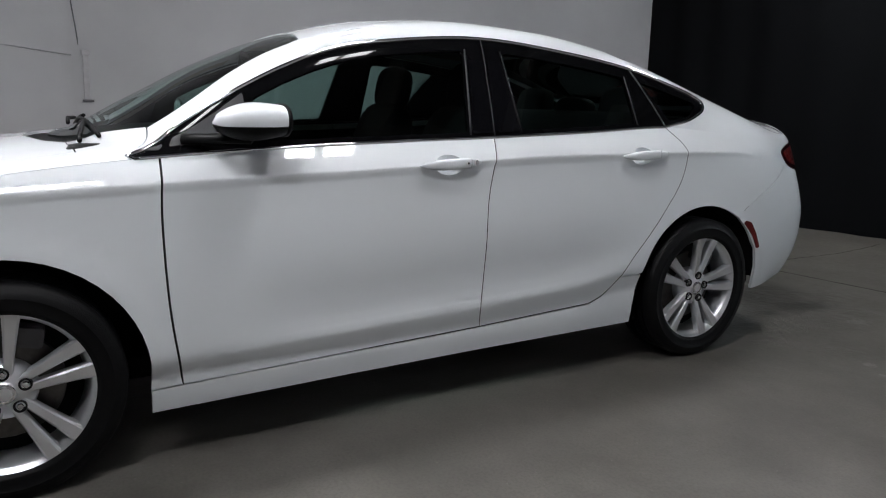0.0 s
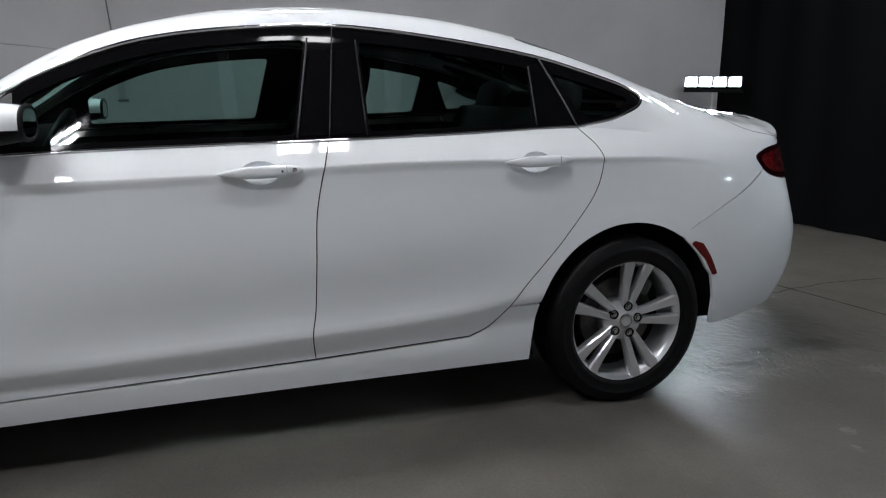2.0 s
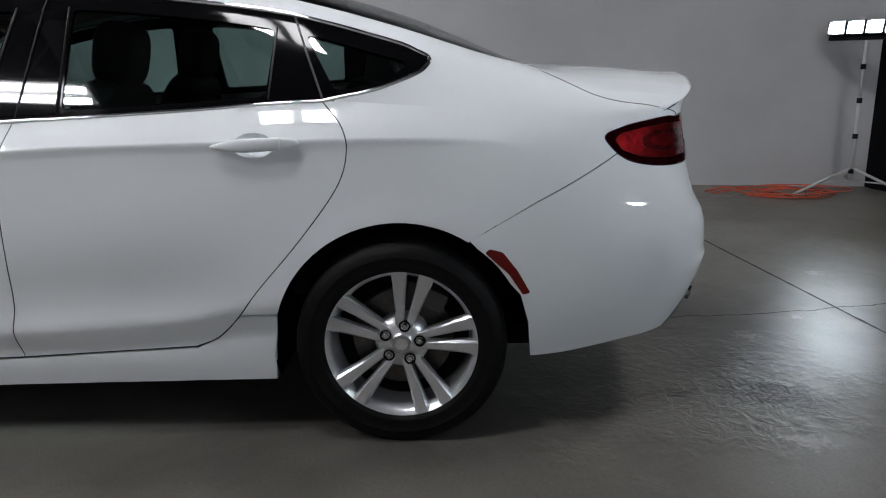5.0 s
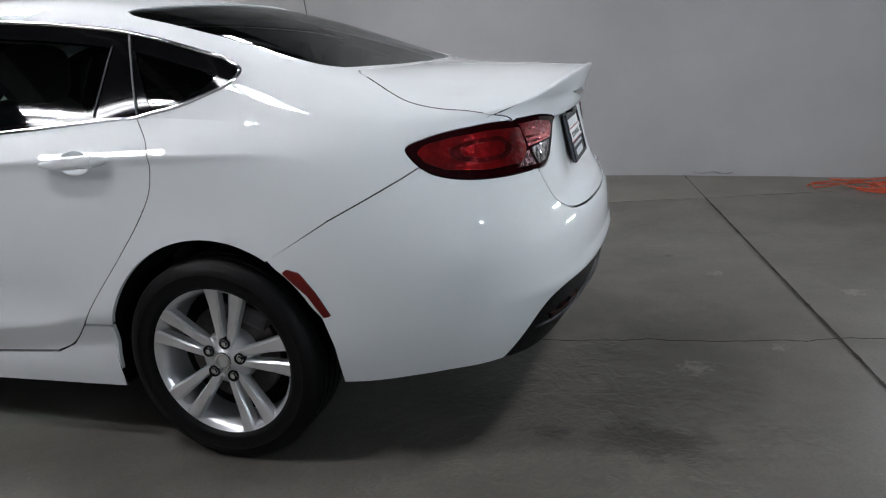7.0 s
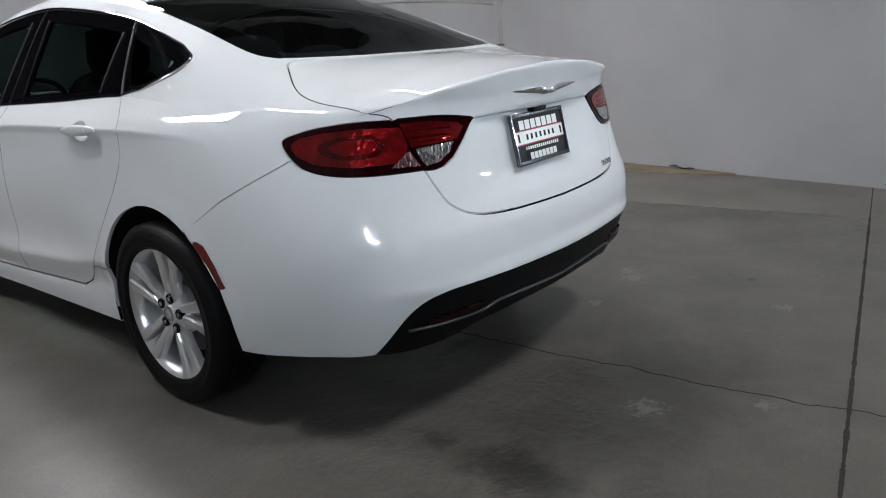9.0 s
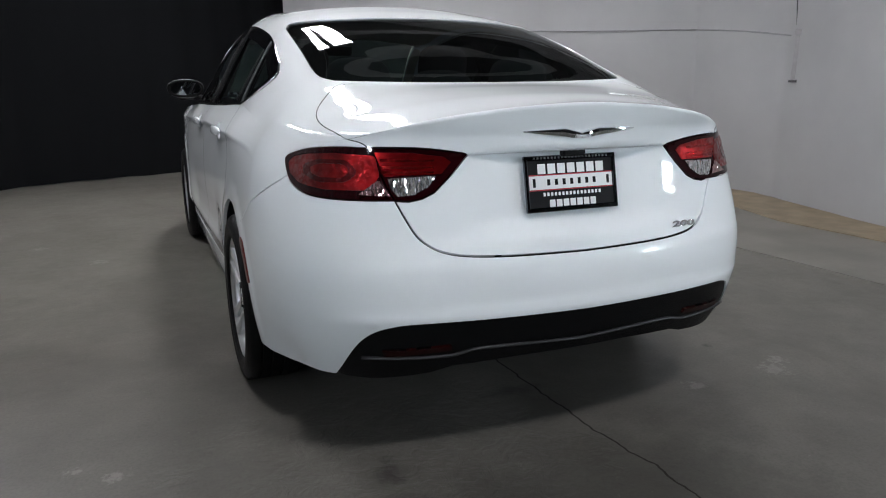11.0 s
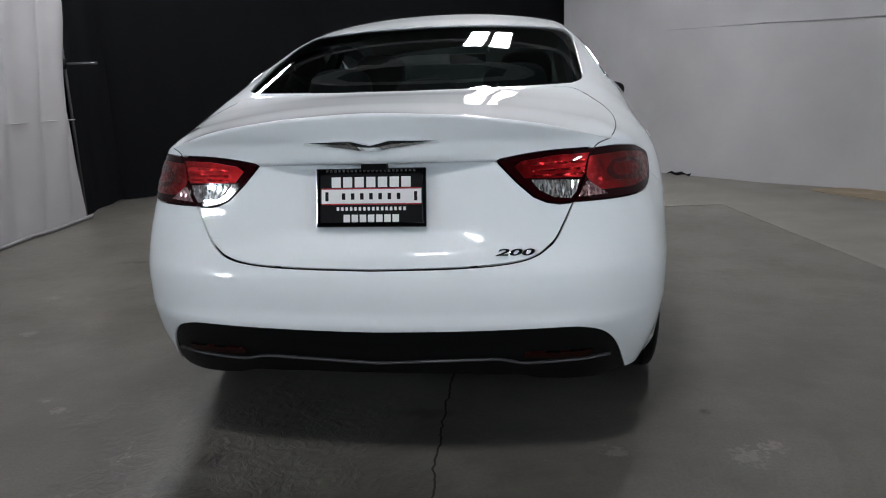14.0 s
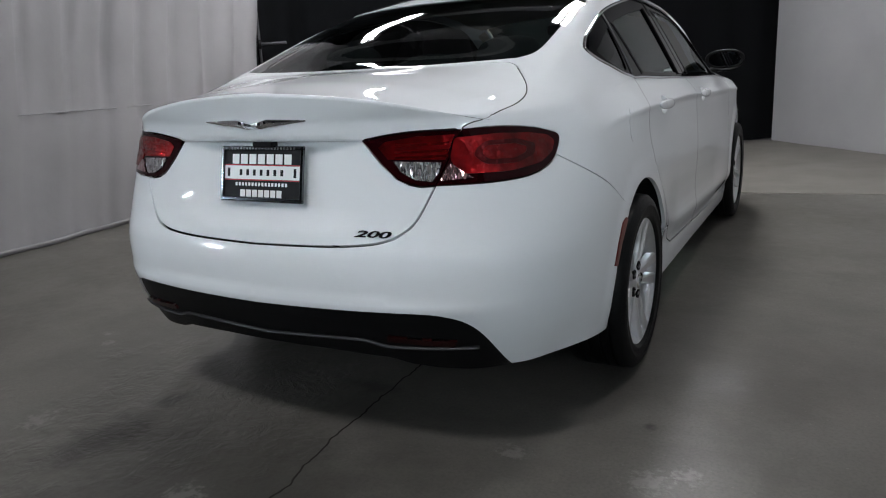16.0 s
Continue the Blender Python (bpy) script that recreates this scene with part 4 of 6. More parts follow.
    for zz in (0.938, 0.919, 0.905):
        panel("lens_bar", lower, tail([(0.585, zz + 0.004), (0.44, zz + 0.001), (0.44, zz - 0.006), (0.582, zz - 0.004)]), RED_BRIGHT, lamp_in, side=side, step=0.02, lift=0.0056, depth=0.002)
    panel("reverse_lens", lower, tail([(0.568, 0.888), (0.436, 0.893), (0.458, 0.865), (0.50, 0.843), (0.546, 0.839), (0.562, 0.861)]), REVERSE, lamp_in, "clear ribbed reverse lens", side=side, step=0.012, lift=0.006, depth=0.003)

bumper = panel("rear_bumper", lower, shrink(BUMPER_SEAM + LAMP_OUT[48:] + list(reversed(LID_SEAM)), 0.0024)[:-1] + [(S_TAIL, LID_SEAM[0][1] - 0.0024)] + DIFF_TOP
               + [(-0.75, 0.293), (-0.65, 0.283), (-0.50, 0.276), (-0.395, 0.274), (-0.386, 0.39), (-0.362, 0.48)] + arch(0, 150, 123, n=6)[:-1], PAINT, car, "white rear bumper", both=True, step=0.03)
diffuser = panel("rear_diffuser", lower, DIFF_TOP + tail([(0.69, 0.296), (0.62, 0.294), (0.53, 0.300), (0.46, 0.308), (0.40, 0.328), (0.2, 0.338), (0.0, 0.338)]), BLACK_PLASTIC, car, "black plastic lower bumper", both=True, step=0.03, lift=-0.006)
panel("boot_lid_back", lower, [(S_TAIL, LID_SEAM[0][1] + 0.0040)] + shrink(LID_SEAM + LAMP_LOW[1:] + LAMP_TOP[1:], 0.0040)[1:] + [(p[0] - 0.002, p[1] + 0.001) for p in LID_CORNER[1:-1]] + top_edge(S_END - 0.002, S_TAIL, 50), PAINT, car, "white boot lid face", both=True, step=0.022, bare=LIP_EDGE)

# roof, pillars and lid on the upper surface
DLO_TOP = spline([(2.392, 0.974), (2.32, 1.0), (2.237, 1.053), (2.062, 1.160), (1.872, 1.255), (1.668, 1.327), (1.404, 1.370), (1.065, 1.392), (0.706, 1.364), (0.32, 1.306), (0.014, 1.221), (-0.066, 1.189), (-0.106, 1.164),
                  (-0.083, 1.131), (-0.02, 1.105), (0.065, 1.079), (0.165, 1.062)], 5)
DLO_UV = on_upper(DLO_TOP, (1, 2))
SCREEN = [(1.71, 2.0), (1.72, 1.7), (1.74, 1.4), (1.77, 1.18)] + [(u, 1.14) for u in np.linspace(1.82, 2.36, 12)] + [(2.39, 1.15), (2.49, 1.4), (2.56, 1.7), (2.58, 2.0)]
GLASS_TOP = on_upper(spline([(0.0, 0.25), (-0.25, 0.265), (-0.45, 0.305), (-0.565, 0.36)], 5), (0, 1))
GLASS_SIDE = on_upper(spline([(-0.565, 0.36), (-0.588, 0.30), (-0.598, 0.15), (-0.607, -0.12), (-0.611, -0.25), (-0.601, -0.325), (-0.568, -0.371)], 5), (0, 1))
GLASS_BASE = on_upper(spline([(-0.568, -0.371), (-0.48, -0.394), (-0.25, -0.432), (0.0, -0.445)], 5), (0, 1))
LID_FRONT = on_upper(spline([(0.0, -0.465), (-0.25, -0.452), (-0.45, -0.421), (-0.535, -0.406), (-0.580, -0.420), (-0.606, -0.452)], 5), (0, 1))
LID_SIDE = on_upper(spline([(-0.606, -0.452), (-0.642, -0.504), (-0.668, -0.545), (-0.687, -0.592), (-0.692, -0.645), (-0.687, -0.715), (-0.675, -0.785), (-0.668, -0.806)], 5), (0, 1)) + [(U_END, 0.0)]
roof_poly = ([(float(u), 2.0) for u in np.linspace(GLASS_TOP[0][0], 1.71, 12)] + SCREEN[1:16] + [(2.40, 1.13), (2.50, 0.75), (2.562, 0.372)]
             + DLO_UV[1:] + [(float(u), 0.0) for u in np.linspace(0.16, U_END + 0.004, 60)]
             + list(reversed(LID_SIDE)) + list(reversed(LID_FRONT))[1:-1] + [(LID_FRONT[0][0], 2.0)] + [(GLASS_BASE[-1][0], 2.0)] + list(reversed(GLASS_BASE))[1:] + list(reversed(GLASS_SIDE))[1:] + list(reversed(GLASS_TOP))[1:])
roof = panel("roof", upper, roof_poly, PAINT, car, "white roof with pillars", both=True, step=0.03, scale_b=0.5, bare=lambda p, q: q < 0.002 and p < 0.17)
panel("boot_lid", upper, shrink([(LID_FRONT[0][0] - 0.004, 2.0)] + [(p[0] - 0.005, p[1] + 0.008) for p in LID_FRONT[1:-1]] + [(p[0], p[1] + 0.012) for p in LID_SIDE[:-1]], 0.0) + [(float(u), 0.0) for u in np.linspace(U_END - 0.004, LIP, 8)]
                + [(LIP, float(v)) for v in np.linspace(0.06, 2.0, 36)], PAINT, car, "white boot lid", both=True, step=0.03, scale_b=0.5, bare=lambda p, q: p < LIP + 0.004 or (q < 0.002 and p < U_END))
panel("rear_window", upper, GLASS_TOP + GLASS_SIDE[1:] + GLASS_BASE[1:], GLASS_BACK, car, "dark tinted rear window", both=True, step=0.05, scale_b=0.5, lift=-0.004, depth=0)
panel("windscreen", upper, SCREEN, GLASS_FRONT, car, "windscreen", both=True, step=0.06, scale_b=0.5, lift=-0.004, depth=0)
hood = panel("bonnet", upper, [(2.66, 2.0), (2.64, 1.5), (2.61, 1.34), (2.67, 1.0), (3.0, 0.8), (3.5, 0.85), (3.68, 1.2), (3.70, 2.0)], PAINT, car, "white bonnet", both=True, step=0.05, scale_b=0.5)
for side in (1, -1):
    wing = panel("fender_top", upper, [(2.582, 0.0), (2.581, 0.28), (2.568, 0.378), (2.505, 0.755), (2.405, 1.13), (2.402, 1.15), (2.495, 1.385), (2.605, 1.345), (2.666, 0.995), (3.0, 0.795), (3.5, 0.845), (3.68, 1.19), (3.70, 1.9), (3.715, 1.9), (3.715, 0.0)], PAINT, car, "", side=side, step=0.05, scale_b=0.5)


def dlo_z(y):
    """Top of the side windows' opening at y."""
    pts = [p for p in DLO_TOP if p[1] > 1.158 or p[0] > 1]
    pts = sorted(pts)
    return float(np.interp(y, [p[0] for p in pts], [p[1] for p in pts]))


def belt_z(y):
    return float(SHOULDER(y)) + 0.006


def win(y_front, y_rear, low, top, n=12, lean_f=0.0, lean_r=0.0):
    """A side window's outline in the side view."""
    b = [(y, belt_z(y) + low) for y in np.linspace(y_front, y_rear, n)]
    t = [(y, dlo_z(y) - top) for y in np.linspace(y_rear + lean_r, y_front + lean_f, n)]
    return rounded(b + t, 0.02, 3, only=(0, n - 1, n, 2 * n - 1))


WIN_F = win(2.005, 1.222, 0.018, 0.05, lean_f=-0.005, lean_r=-0.062)
WIN_R = win(0.975, 0.375, 0.018, 0.05, lean_r=-0.02)
WIN_Q = rounded([(0.17, belt_z(0.17) + 0.025), (0.262, 1.245), (0.05, 1.185), (-0.045, 1.156), (0.0, 1.12), (0.06, 1.093)], 0.02, 3)
for side in (1, -1):
    holes = [on_upper(w, (1, 2)) for w in (WIN_F, WIN_R, WIN_Q)]
    outer = DLO_UV + [(float(u), 0.0) for u in np.linspace(0.2, 2.565, 44)]
    surround = panel("window_surround", upper, shrink(outer, 0.001), FRAME_BLACK, car, "satin black window surround", side=side, holes=holes, step=0.03, scale_b=0.45, lift=-0.002)
    for nm, h, mat in (("front_window", holes[0], GLASS_FRONT), ("rear_side_window", holes[1], GLASS_REAR), ("quarter_window", holes[2], GLASS_DARK)):
        panel(nm, upper, h, mat, car, "", side=side, step=0.06, scale_b=0.45, lift=-0.006, depth=0)
    for yf, yr, lean, nm in ((1.203, 1.112, -0.060, "front_pillar_cover"), (1.104, 0.990, -0.048, "rear_pillar_cover")):
        cover = [(yf, belt_z(yf) + 0.012), (yf + lean, dlo_z(yf + lean) - 0.085), (yr + (lean * 0.8 if yr > 1.1 else 0), dlo_z(yr) - 0.085), (yr, belt_z(yr) + 0.012)]
        panel(nm, upper, on_upper(rounded(cover, 0.006, 2), (1, 2)), BLACK_GLOSS, car, "gloss black pillar cover", side=side, step=0.04, scale_b=0.45, lift=0.0012, depth=0.004)
    for nm, sail in (("mirror_sail", [(2.270, 0.999), (2.255, 1.022), (2.022, 1.164), (2.018, 1.022), (2.10, 1.006)]), ("fender_sail", [(2.350, 0.988), (2.285, 1.005), (2.300, 0.989)])):
        panel(nm, upper, on_upper(rounded(sail, 0.006, 2), (1, 2)), SAIL, car, "matt black plastic triangle before the window", side=side, step=0.04, scale_b=0.45, lift=0.001, depth=0.003)
    path = [(p[0], p[1]) for p in DLO_UV] + [(float(u), 0.004) for u in np.linspace(0.2, 2.565, 64)]
    pp = upper(np.array([p[0] for p in path]), np.array([p[1] for p in path])) + normals(upper, np.array([p[0] for p in path]), np.array([p[1] for p in path])) * np.array([0.001])
    pp[:, 0] *= side
    tube("chrome_window_trim", pp, 0.0072, CHROME, car, "bright chrome strip round the windows", closed=True, sides=6)

# thin seals and shut lines on the window frames
for side in (1, -1):
    for (y0, z0), (y1, z1), rad, mat in (((1.212, belt_z(1.212) + 0.01), (1.148, dlo_z(1.148) - 0.045), 0.0032, BLADE), ((0.985, belt_z(0.985) + 0.01), (0.985, dlo_z(0.985) - 0.045), 0.0032, BLACK_PLASTIC),
                                         ((1.110, belt_z(1.11)), (1.058, dlo_z(1.058)), 0.0022, SEAM), ((0.365, belt_z(0.365) + 0.01), (0.350, dlo_z(0.35) - 0.045), 0.0025, BLADE), ((0.205, belt_z(0.205)), (0.300, dlo_z(0.30)), 0.003, SATIN_GREY)):
        q = [(y0 + (y1 - y0) * t, z0 + (z1 - z0) * t) for t in np.linspace(0, 1, 8)]
        uv = np.array(on_upper(q, (1, 2)))
        pp = upper(uv[:, 0], uv[:, 1])
        pp[:, 0] = (pp[:, 0] - 0.001) * side
        tube("window_seal", pp, rad, mat, car, sides=6)

# dark rubber in the shut lines of doors and boot lid
for side in (1, -1):
    runs = [lower(np.array([p[0] for p in line_]), np.array([p[1] for p in line_])) for line_ in (A_SEAM, B_SEAM, C_SEAM, [(p[0] + 0.001, p[1]) for p in LID_CORNER[1:]])]
    runs.append(upper(np.array([p[0] for p in LID_SIDE[:-1]]), np.array([p[1] + 0.006 for p in LID_SIDE[:-1]])))
    for q in runs:
        q = q + np.array([0.0016, 0.0, -0.0006])
        q[:, 0] *= side
        tube("shut_line_seal", q, 0.0021, SEAM, car, "dark rubber seal", sides=6)

# dark shell behind the skin, floor pan and wheel housings
for side in (1, -1):
    shell = ([(S_TAIL, 0.33), (-0.9, 0.36), (-0.43, 0.345)] + arch(0, 176, 0, 0.40) + [(0.40, 0.22), (2.33, 0.2)] + arch(2.757, 180, 0, 0.40) + [(3.3, 0.3), (3.3, 0.78)]
             + [(float(s), float(SHOULDER(s)) - 0.02) for s in np.linspace(3.2, S_TAIL, 50)])
    panel("inner_shell", lower, shell, DARK, car, "dark inner body shell", side=side, step=0.08, lift=-0.028, depth=0)
for yc in (0.0, 2.757):
    for side in (1, -1):
        verts, faces = [], []
        arcp = arch(yc, -15, 178, 0.395, 24)
        for x in (0.868, 0.55):
            verts += [(-side * x, y, z) for y, z in arcp]
        n = len(arcp)
        faces = [(i, i + 1, n + i + 1, n + i) for i in range(n - 1)] + [tuple(range(n, 2 * n))]
        link_mesh("wheel_housing", verts, faces, DARK, car)
part("floor_pan", box((1.30, 4.2, 0.08), pose(0, 1.45, 0.26), 0.02), DARK, car)
part("under_tray", box((1.1, 0.70, 0.1), pose(0, -0.46, 0.345), 0.03), DARK, car)

# wheels


def build_wheel():
    wheel = new("wheel")
    prof = [(0.234, -0.095), (0.243, -0.103), (0.247, -0.106), (0.252, -0.1062), (0.262, -0.1072), (0.280, -0.1090), (0.2815, -0.1100), (0.284, -0.1090), (0.298, -0.1065), (0.3, -0.1045), (0.311, -0.100), (0.321, -0.089)]
    for g in (-0.058, -0.022, 0.022, 0.058):
        prof += [(0.324, g - 0.004), (0.316, g - 0.0035), (0.316, g + 0.0035), (0.324, g + 0.004)]
    prof += [(0.321, 0.089), (0.311, 0.100), (0.280, 0.109), (0.243, 0.103), (0.234, 0.095)]
    v, f = lathe(prof, 96)
    ty = link_mesh("tyre", v, f, RUBBER, wheel, "black rubber tyre", smooth=True)
    ty.data.set_sharp_from_angle(angle=radians(40))
    prof = [(0.215, -0.085), (0.224, -0.094), (0.2315, -0.100), (0.2325, -0.096), (0.226, -0.090), (0.217, -0.084), (0.208, -0.074), (0.203, -0.05), (0.196, 0.0), (0.205, 0.09), (0.228, 0.1), (0.215, 0.085)]
    v, f = lathe(prof, 96)
    link_mesh("rim", v, f, ALLOY, wheel, "silver alloy rim", smooth=True).data.set_sharp_from_angle(angle=radians(50))
    # five pairs of spokes
    for k in range(5):
        base = radians(101 + 72 * k)
        for sgn in (-1, 1):
            bm = bmesh.new()
            rows = []
            for i in range(9):
                t = i / 8
                r = 0.045 + t * 0.185
                ang_off = sgn * (0.013 + 0.030 * t)
                w = 0.0112 + 0.0030 * t + 0.0085 * t * t
                x = -0.072 - 0.012 * math.sin(t * 2.2) - 0.013 * max(0.0, t - 0.65) / 0.35
                cx = [(-w * 1.15, 0.030), (-w * 1.1, 0.006), (-w * 0.75, 0.0), (w * 0.75, 0.0), (w * 1.1, 0.006), (w * 1.15, 0.030)]
                row = []
                for off, dep in cx:
                    a, b = r, ang_off + off
                    y = a * math.cos(base) - b * math.sin(base)
                    z = a * math.sin(base) + b * math.cos(base)
                    row.append(bm.verts.new((x + dep, y, z)))
                rows.append(row)
            for r0, r1 in zip(rows, rows[1:]):
                for i in range(5):
                    bm.faces.new((r0[i], r0[i + 1], r1[i + 1], r1[i]))
                bm.faces.new((r0[5], r0[0], r1[0], r1[5]))
            bm.faces.new(rows[0])
            bm.faces.new(rows[-1])
            part("spoke", bm, ALLOY, wheel, smooth=True)
        lug_r = 0.053
        v, f = lathe([(0.0, -0.004), (0.0085, -0.004), (0.0095, 0.0), (0.0095, 0.02)], 6)
        lv = [(x - 0.077, y + lug_r * math.cos(base), z + lug_r * math.sin(base)) for x, y, z in v]
        link_mesh("lug_nut", lv, f, CHROME, wheel)
        v, f = lathe([(0.0095, 0.012), (0.0135, 0.0), (0.0165, -0.001), (0.0175, 0.004), (0.0175, 0.02)], 20)
        link_mesh("lug_seat", [(x - 0.079, y + lug_r * math.cos(base), z + lug_r * math.sin(base)) for x, y, z in v], f, BLACK_PLASTIC, wheel)
    v, f = lathe([(0.0, -0.084), (0.020, -0.084), (0.029, -0.082), (0.031, -0.078), (0.034, -0.076), (0.05, -0.072), (0.075, -0.062), (0.082, -0.04), (0.082, 0.0)], 48)
    link_mesh("hub", v, f, ALLOY, wheel, "silver hub with plain centre cap", smooth=True)
    v, f = lathe([(0.018, -0.0865), (0.026, -0.0855), (0.0275, -0.083)], 40)
    link_mesh("cap_ring", v, f, CHROME, wheel)
    v, f = lathe([(0.06, -0.012), (0.148, -0.012), (0.150, -0.008), (0.150, 0.006), (0.06, 0.006)], 64)
    link_mesh("brake_disc", v, f, STEEL, wheel, "worn steel brake disc")
    bm = bmesh.new()
    box_bm(bm, (0.07, 0.13, 0.06), pose(0.0, -0.07, 0.125, 25, 0, 0), 0.012)
    part("brake_caliper", bm, SATIN_GREY, wheel)
    v, f = lathe([(0.0, 0.02), (0.20, 0.02), (0.2, 0.03), (0.0, 0.03)], 32)
    link_mesh("backing_plate", v, f, DARK, wheel)
    for ob in wheel.children:
        if not ob.name.startswith("tyre"):
            ob.data.transform(Matrix.Diagonal((1, 1.055, 1.055, 1)))
    return wheel


first = build_wheel()
first.parent = car
first.matrix_basis = pose(-0.793, 0, 0.3225)
tagged(first, "silver ten-spoke alloy wheel with black tyre")
for x, y, turn, spin in ((-0.793, 2.757, 0, -13), (0.793, 0, 180, 10), (0.793, 2.757, 180, 33)):
    w = copy_thing(first, pose(x, y, 0.3225, 0, 0, turn) @ pose(0, 0, 0, spin))


# door mirrors
for side in (1, -1):
    mirror = new("door_mirror")
    mirror.parent = car
    tagged(mirror, "white door mirror on a black arm")

    def shell_ring(t, k, lowz, highz):
        """A ring of the mirror's shell; t from its nose (0) to the glass (1)."""
        grow = math.sin(math.pi / 2 * min(1, t * 1.5)) ** 0.5
        y = 2.158 - 0.208 * t
        zc, zh = 1.072 + 0.010 * t, 0.062 * grow * (1 - 0.26 * t**3)
        xc, xh = -0.880 - 0.010 * t, 0.100 * grow
        w = 2 * math.pi * k / 28
        c, s = math.cos(w), math.sin(w)
        p = 2 / 2.5
        z = zc + zh * math.copysign(abs(s) ** p, s)
        return ((xc + xh * math.copysign(abs(c) ** p, c)) * side, y, min(highz, max(lowz, z)))

    for nm, lo, hi, mat in (("mirror_cap", 1.064, 2.0, PAINT), ("mirror_base", 0.5, 1.064, BLACK_PLASTIC)):
        verts, faces, n = [], [], 14
        for i in range(n + 1):
            verts += [shell_ring(0.001 + i / n, k, lo, hi) for k in range(28)]
        for i in range(n):
            for k in range(28):
                faces.append((i * 28 + k, i * 28 + (k + 1) % 28, (i + 1) * 28 + (k + 1) % 28, (i + 1) * 28 + k))
        faces.append(tuple(range(28)))
        faces.append(tuple(range(n * 28, n * 28 + 28)))
        link_mesh(nm, verts, faces, mat, mirror, "", smooth=True).data.set_sharp_from_angle(angle=radians(40))
    bm = bmesh.new()
    ring = [Vector(shell_ring(1.0, k, 0, 3)) for k in range(28)]
    mid = sum(ring, Vector()) / 28
    bm.faces.new([bm.verts.new(mid + (p - mid) * 0.86 + Vector((0, -0.003, 0))) for p in ring])
    part("mirror_glass", bm, MIRROR, mirror, "mirror glass")
    bm = bmesh.new()
    bm.faces.new([bm.verts.new(mid + (p - mid) * 1.0 + Vector((0, -0.0015, 0))) for p in ring])
    part("mirror_bezel", bm, BLACK_PLASTIC, mirror, "black mirror surround")
    tube("bezel_edge", [p + Vector((0, 0.002, 0)) for p in ring], 0.0065, BLACK_PLASTIC, mirror, closed=True, sides=8)
    tube("mirror_arm", [(-0.775 * side, 2.23, 1.018), (-0.80 * side, 2.18, 1.020), (-0.85 * side, 2.11, 1.026), (-0.91 * side, 2.05, 1.028)], 0.020, BLACK_PLASTIC, mirror, "", flat=0.75)

# badge, number and plate on the boot lid


def lid_at(x, z, off=0.0):
    s = tail_s(abs(x), z)
    p, n = lower(s, z), normal_of(lower, np.array(s), np.array(z))
    if n[1] > 0:
        n = -n
    sg = 1 if x > 0 else -1
    p, n = p * [-sg, 1, 1], n * [-sg, 1, 1]
    return p + n * off, n


verts, faces = [], []
cols = 33
for i in range(cols):
    x = -0.189 + 0.378 * i / (cols - 1)
    a = abs(x)
    if a < 0.03:
        top_, low_, proud = 0.004 - 0.005 * (1 - a / 0.03), -0.014, 0.012
    elif a < 0.055:
        q = (a - 0.03) / 0.025
        top_, low_, proud = 0.004 + 0.005 * q, -0.014 + 0.004 * q, 0.010
    else:
        q = (a - 0.055) / 0.134
        top_, low_, proud = 0.009 * (1 - q) + 0.005 * q, -0.010 * (1 - q) + 0.002 * q, 0.009 * (1 - q) + 0.003 * q
    for dz, off in ((top_, 0.0), (top_, proud * 0.7), (0.5 * (top_ + low_) + 0.002, proud), (low_, proud * 0.5), (low_, 0.0)):
        verts.append(lid_at(x, 1.006 + dz * 1.25, off)[0])
for i in range(cols - 1):
    for k in range(4):
        faces.append((i * 5 + k, i * 5 + k + 1, i * 5 + 5 + k + 1, i * 5 + 5 + k))
faces += [tuple(range(5)), tuple(range(5 * cols - 5, 5 * cols))]
link_mesh("wing_badge", verts, faces, SATIN_CHROME, car, "chrome wing-shaped badge on the boot lid")

cu = bpy.data.curves.new("model_number", "FONT")
cu.body, cu.size, cu.extrude, cu.shear, cu.offset, cu.bevel_depth = "200", 0.034, 0.0022, 0.25, 0.0006, 0.0006
cu.align_x = "CENTER"
cu.materials.append(CHROME)
number = new("model_number", cu)
p, nrm = lid_at(0.390, 0.692, 0.004)
number.parent = car
turn = Vector(nrm).to_track_quat("Z", "Y").to_matrix().to_4x4()
xdir = Vector((1, 0.12, 0)).normalized()
zdir = Vector(nrm).normalized()
ydir = zdir.cross(xdir).normalized()
xdir = ydir.cross(zdir)
number.matrix_basis = Matrix.Translation(p) @ Matrix((xdir, ydir, zdir)).transposed().to_4x4() @ Matrix.Diagonal((2.0, 0.78, 1, 1))
tagged(number, "chrome number on the boot lid")

plate = new("licence_plate")
plate.parent = car
tagged(plate, "black and white dealer plate in a glossy frame")
PLATE = Matrix.Translation((-0.011, -0.968, 0.853)) @ pose(0, 0, 0, 90 - 12, 0, 0)
part("plate_backing", box((0.312, 0.160, 0.008), PLATE, 0.003), BLACK_INK, plate)
bm = bmesh.new()
for cx, cy, w, h in ((0, 0.076, 0.316, 0.014), (0, -0.076, 0.316, 0.014), (-0.1525, 0, 0.011, 0.16), (0.1525, 0, 0.011, 0.16)):
    box_bm(bm, (w, h, 0.011), PLATE @ pose(cx, cy, 0.004), 0.003)
part("plate_frame", bm, DARK_CHROME, plate, "dark chrome plate frame")
for cy, h, mat, nm in ((0.004, 0.040, WHITE_INK, "white_band"), (0.026, 0.003, RED_INK, "red_line"), (-0.018, 0.003, RED_INK, "red_line")):
    part(nm, box((0.288, h, 0.001), PLATE @ pose(0, cy, 0.0052)), mat, plate)


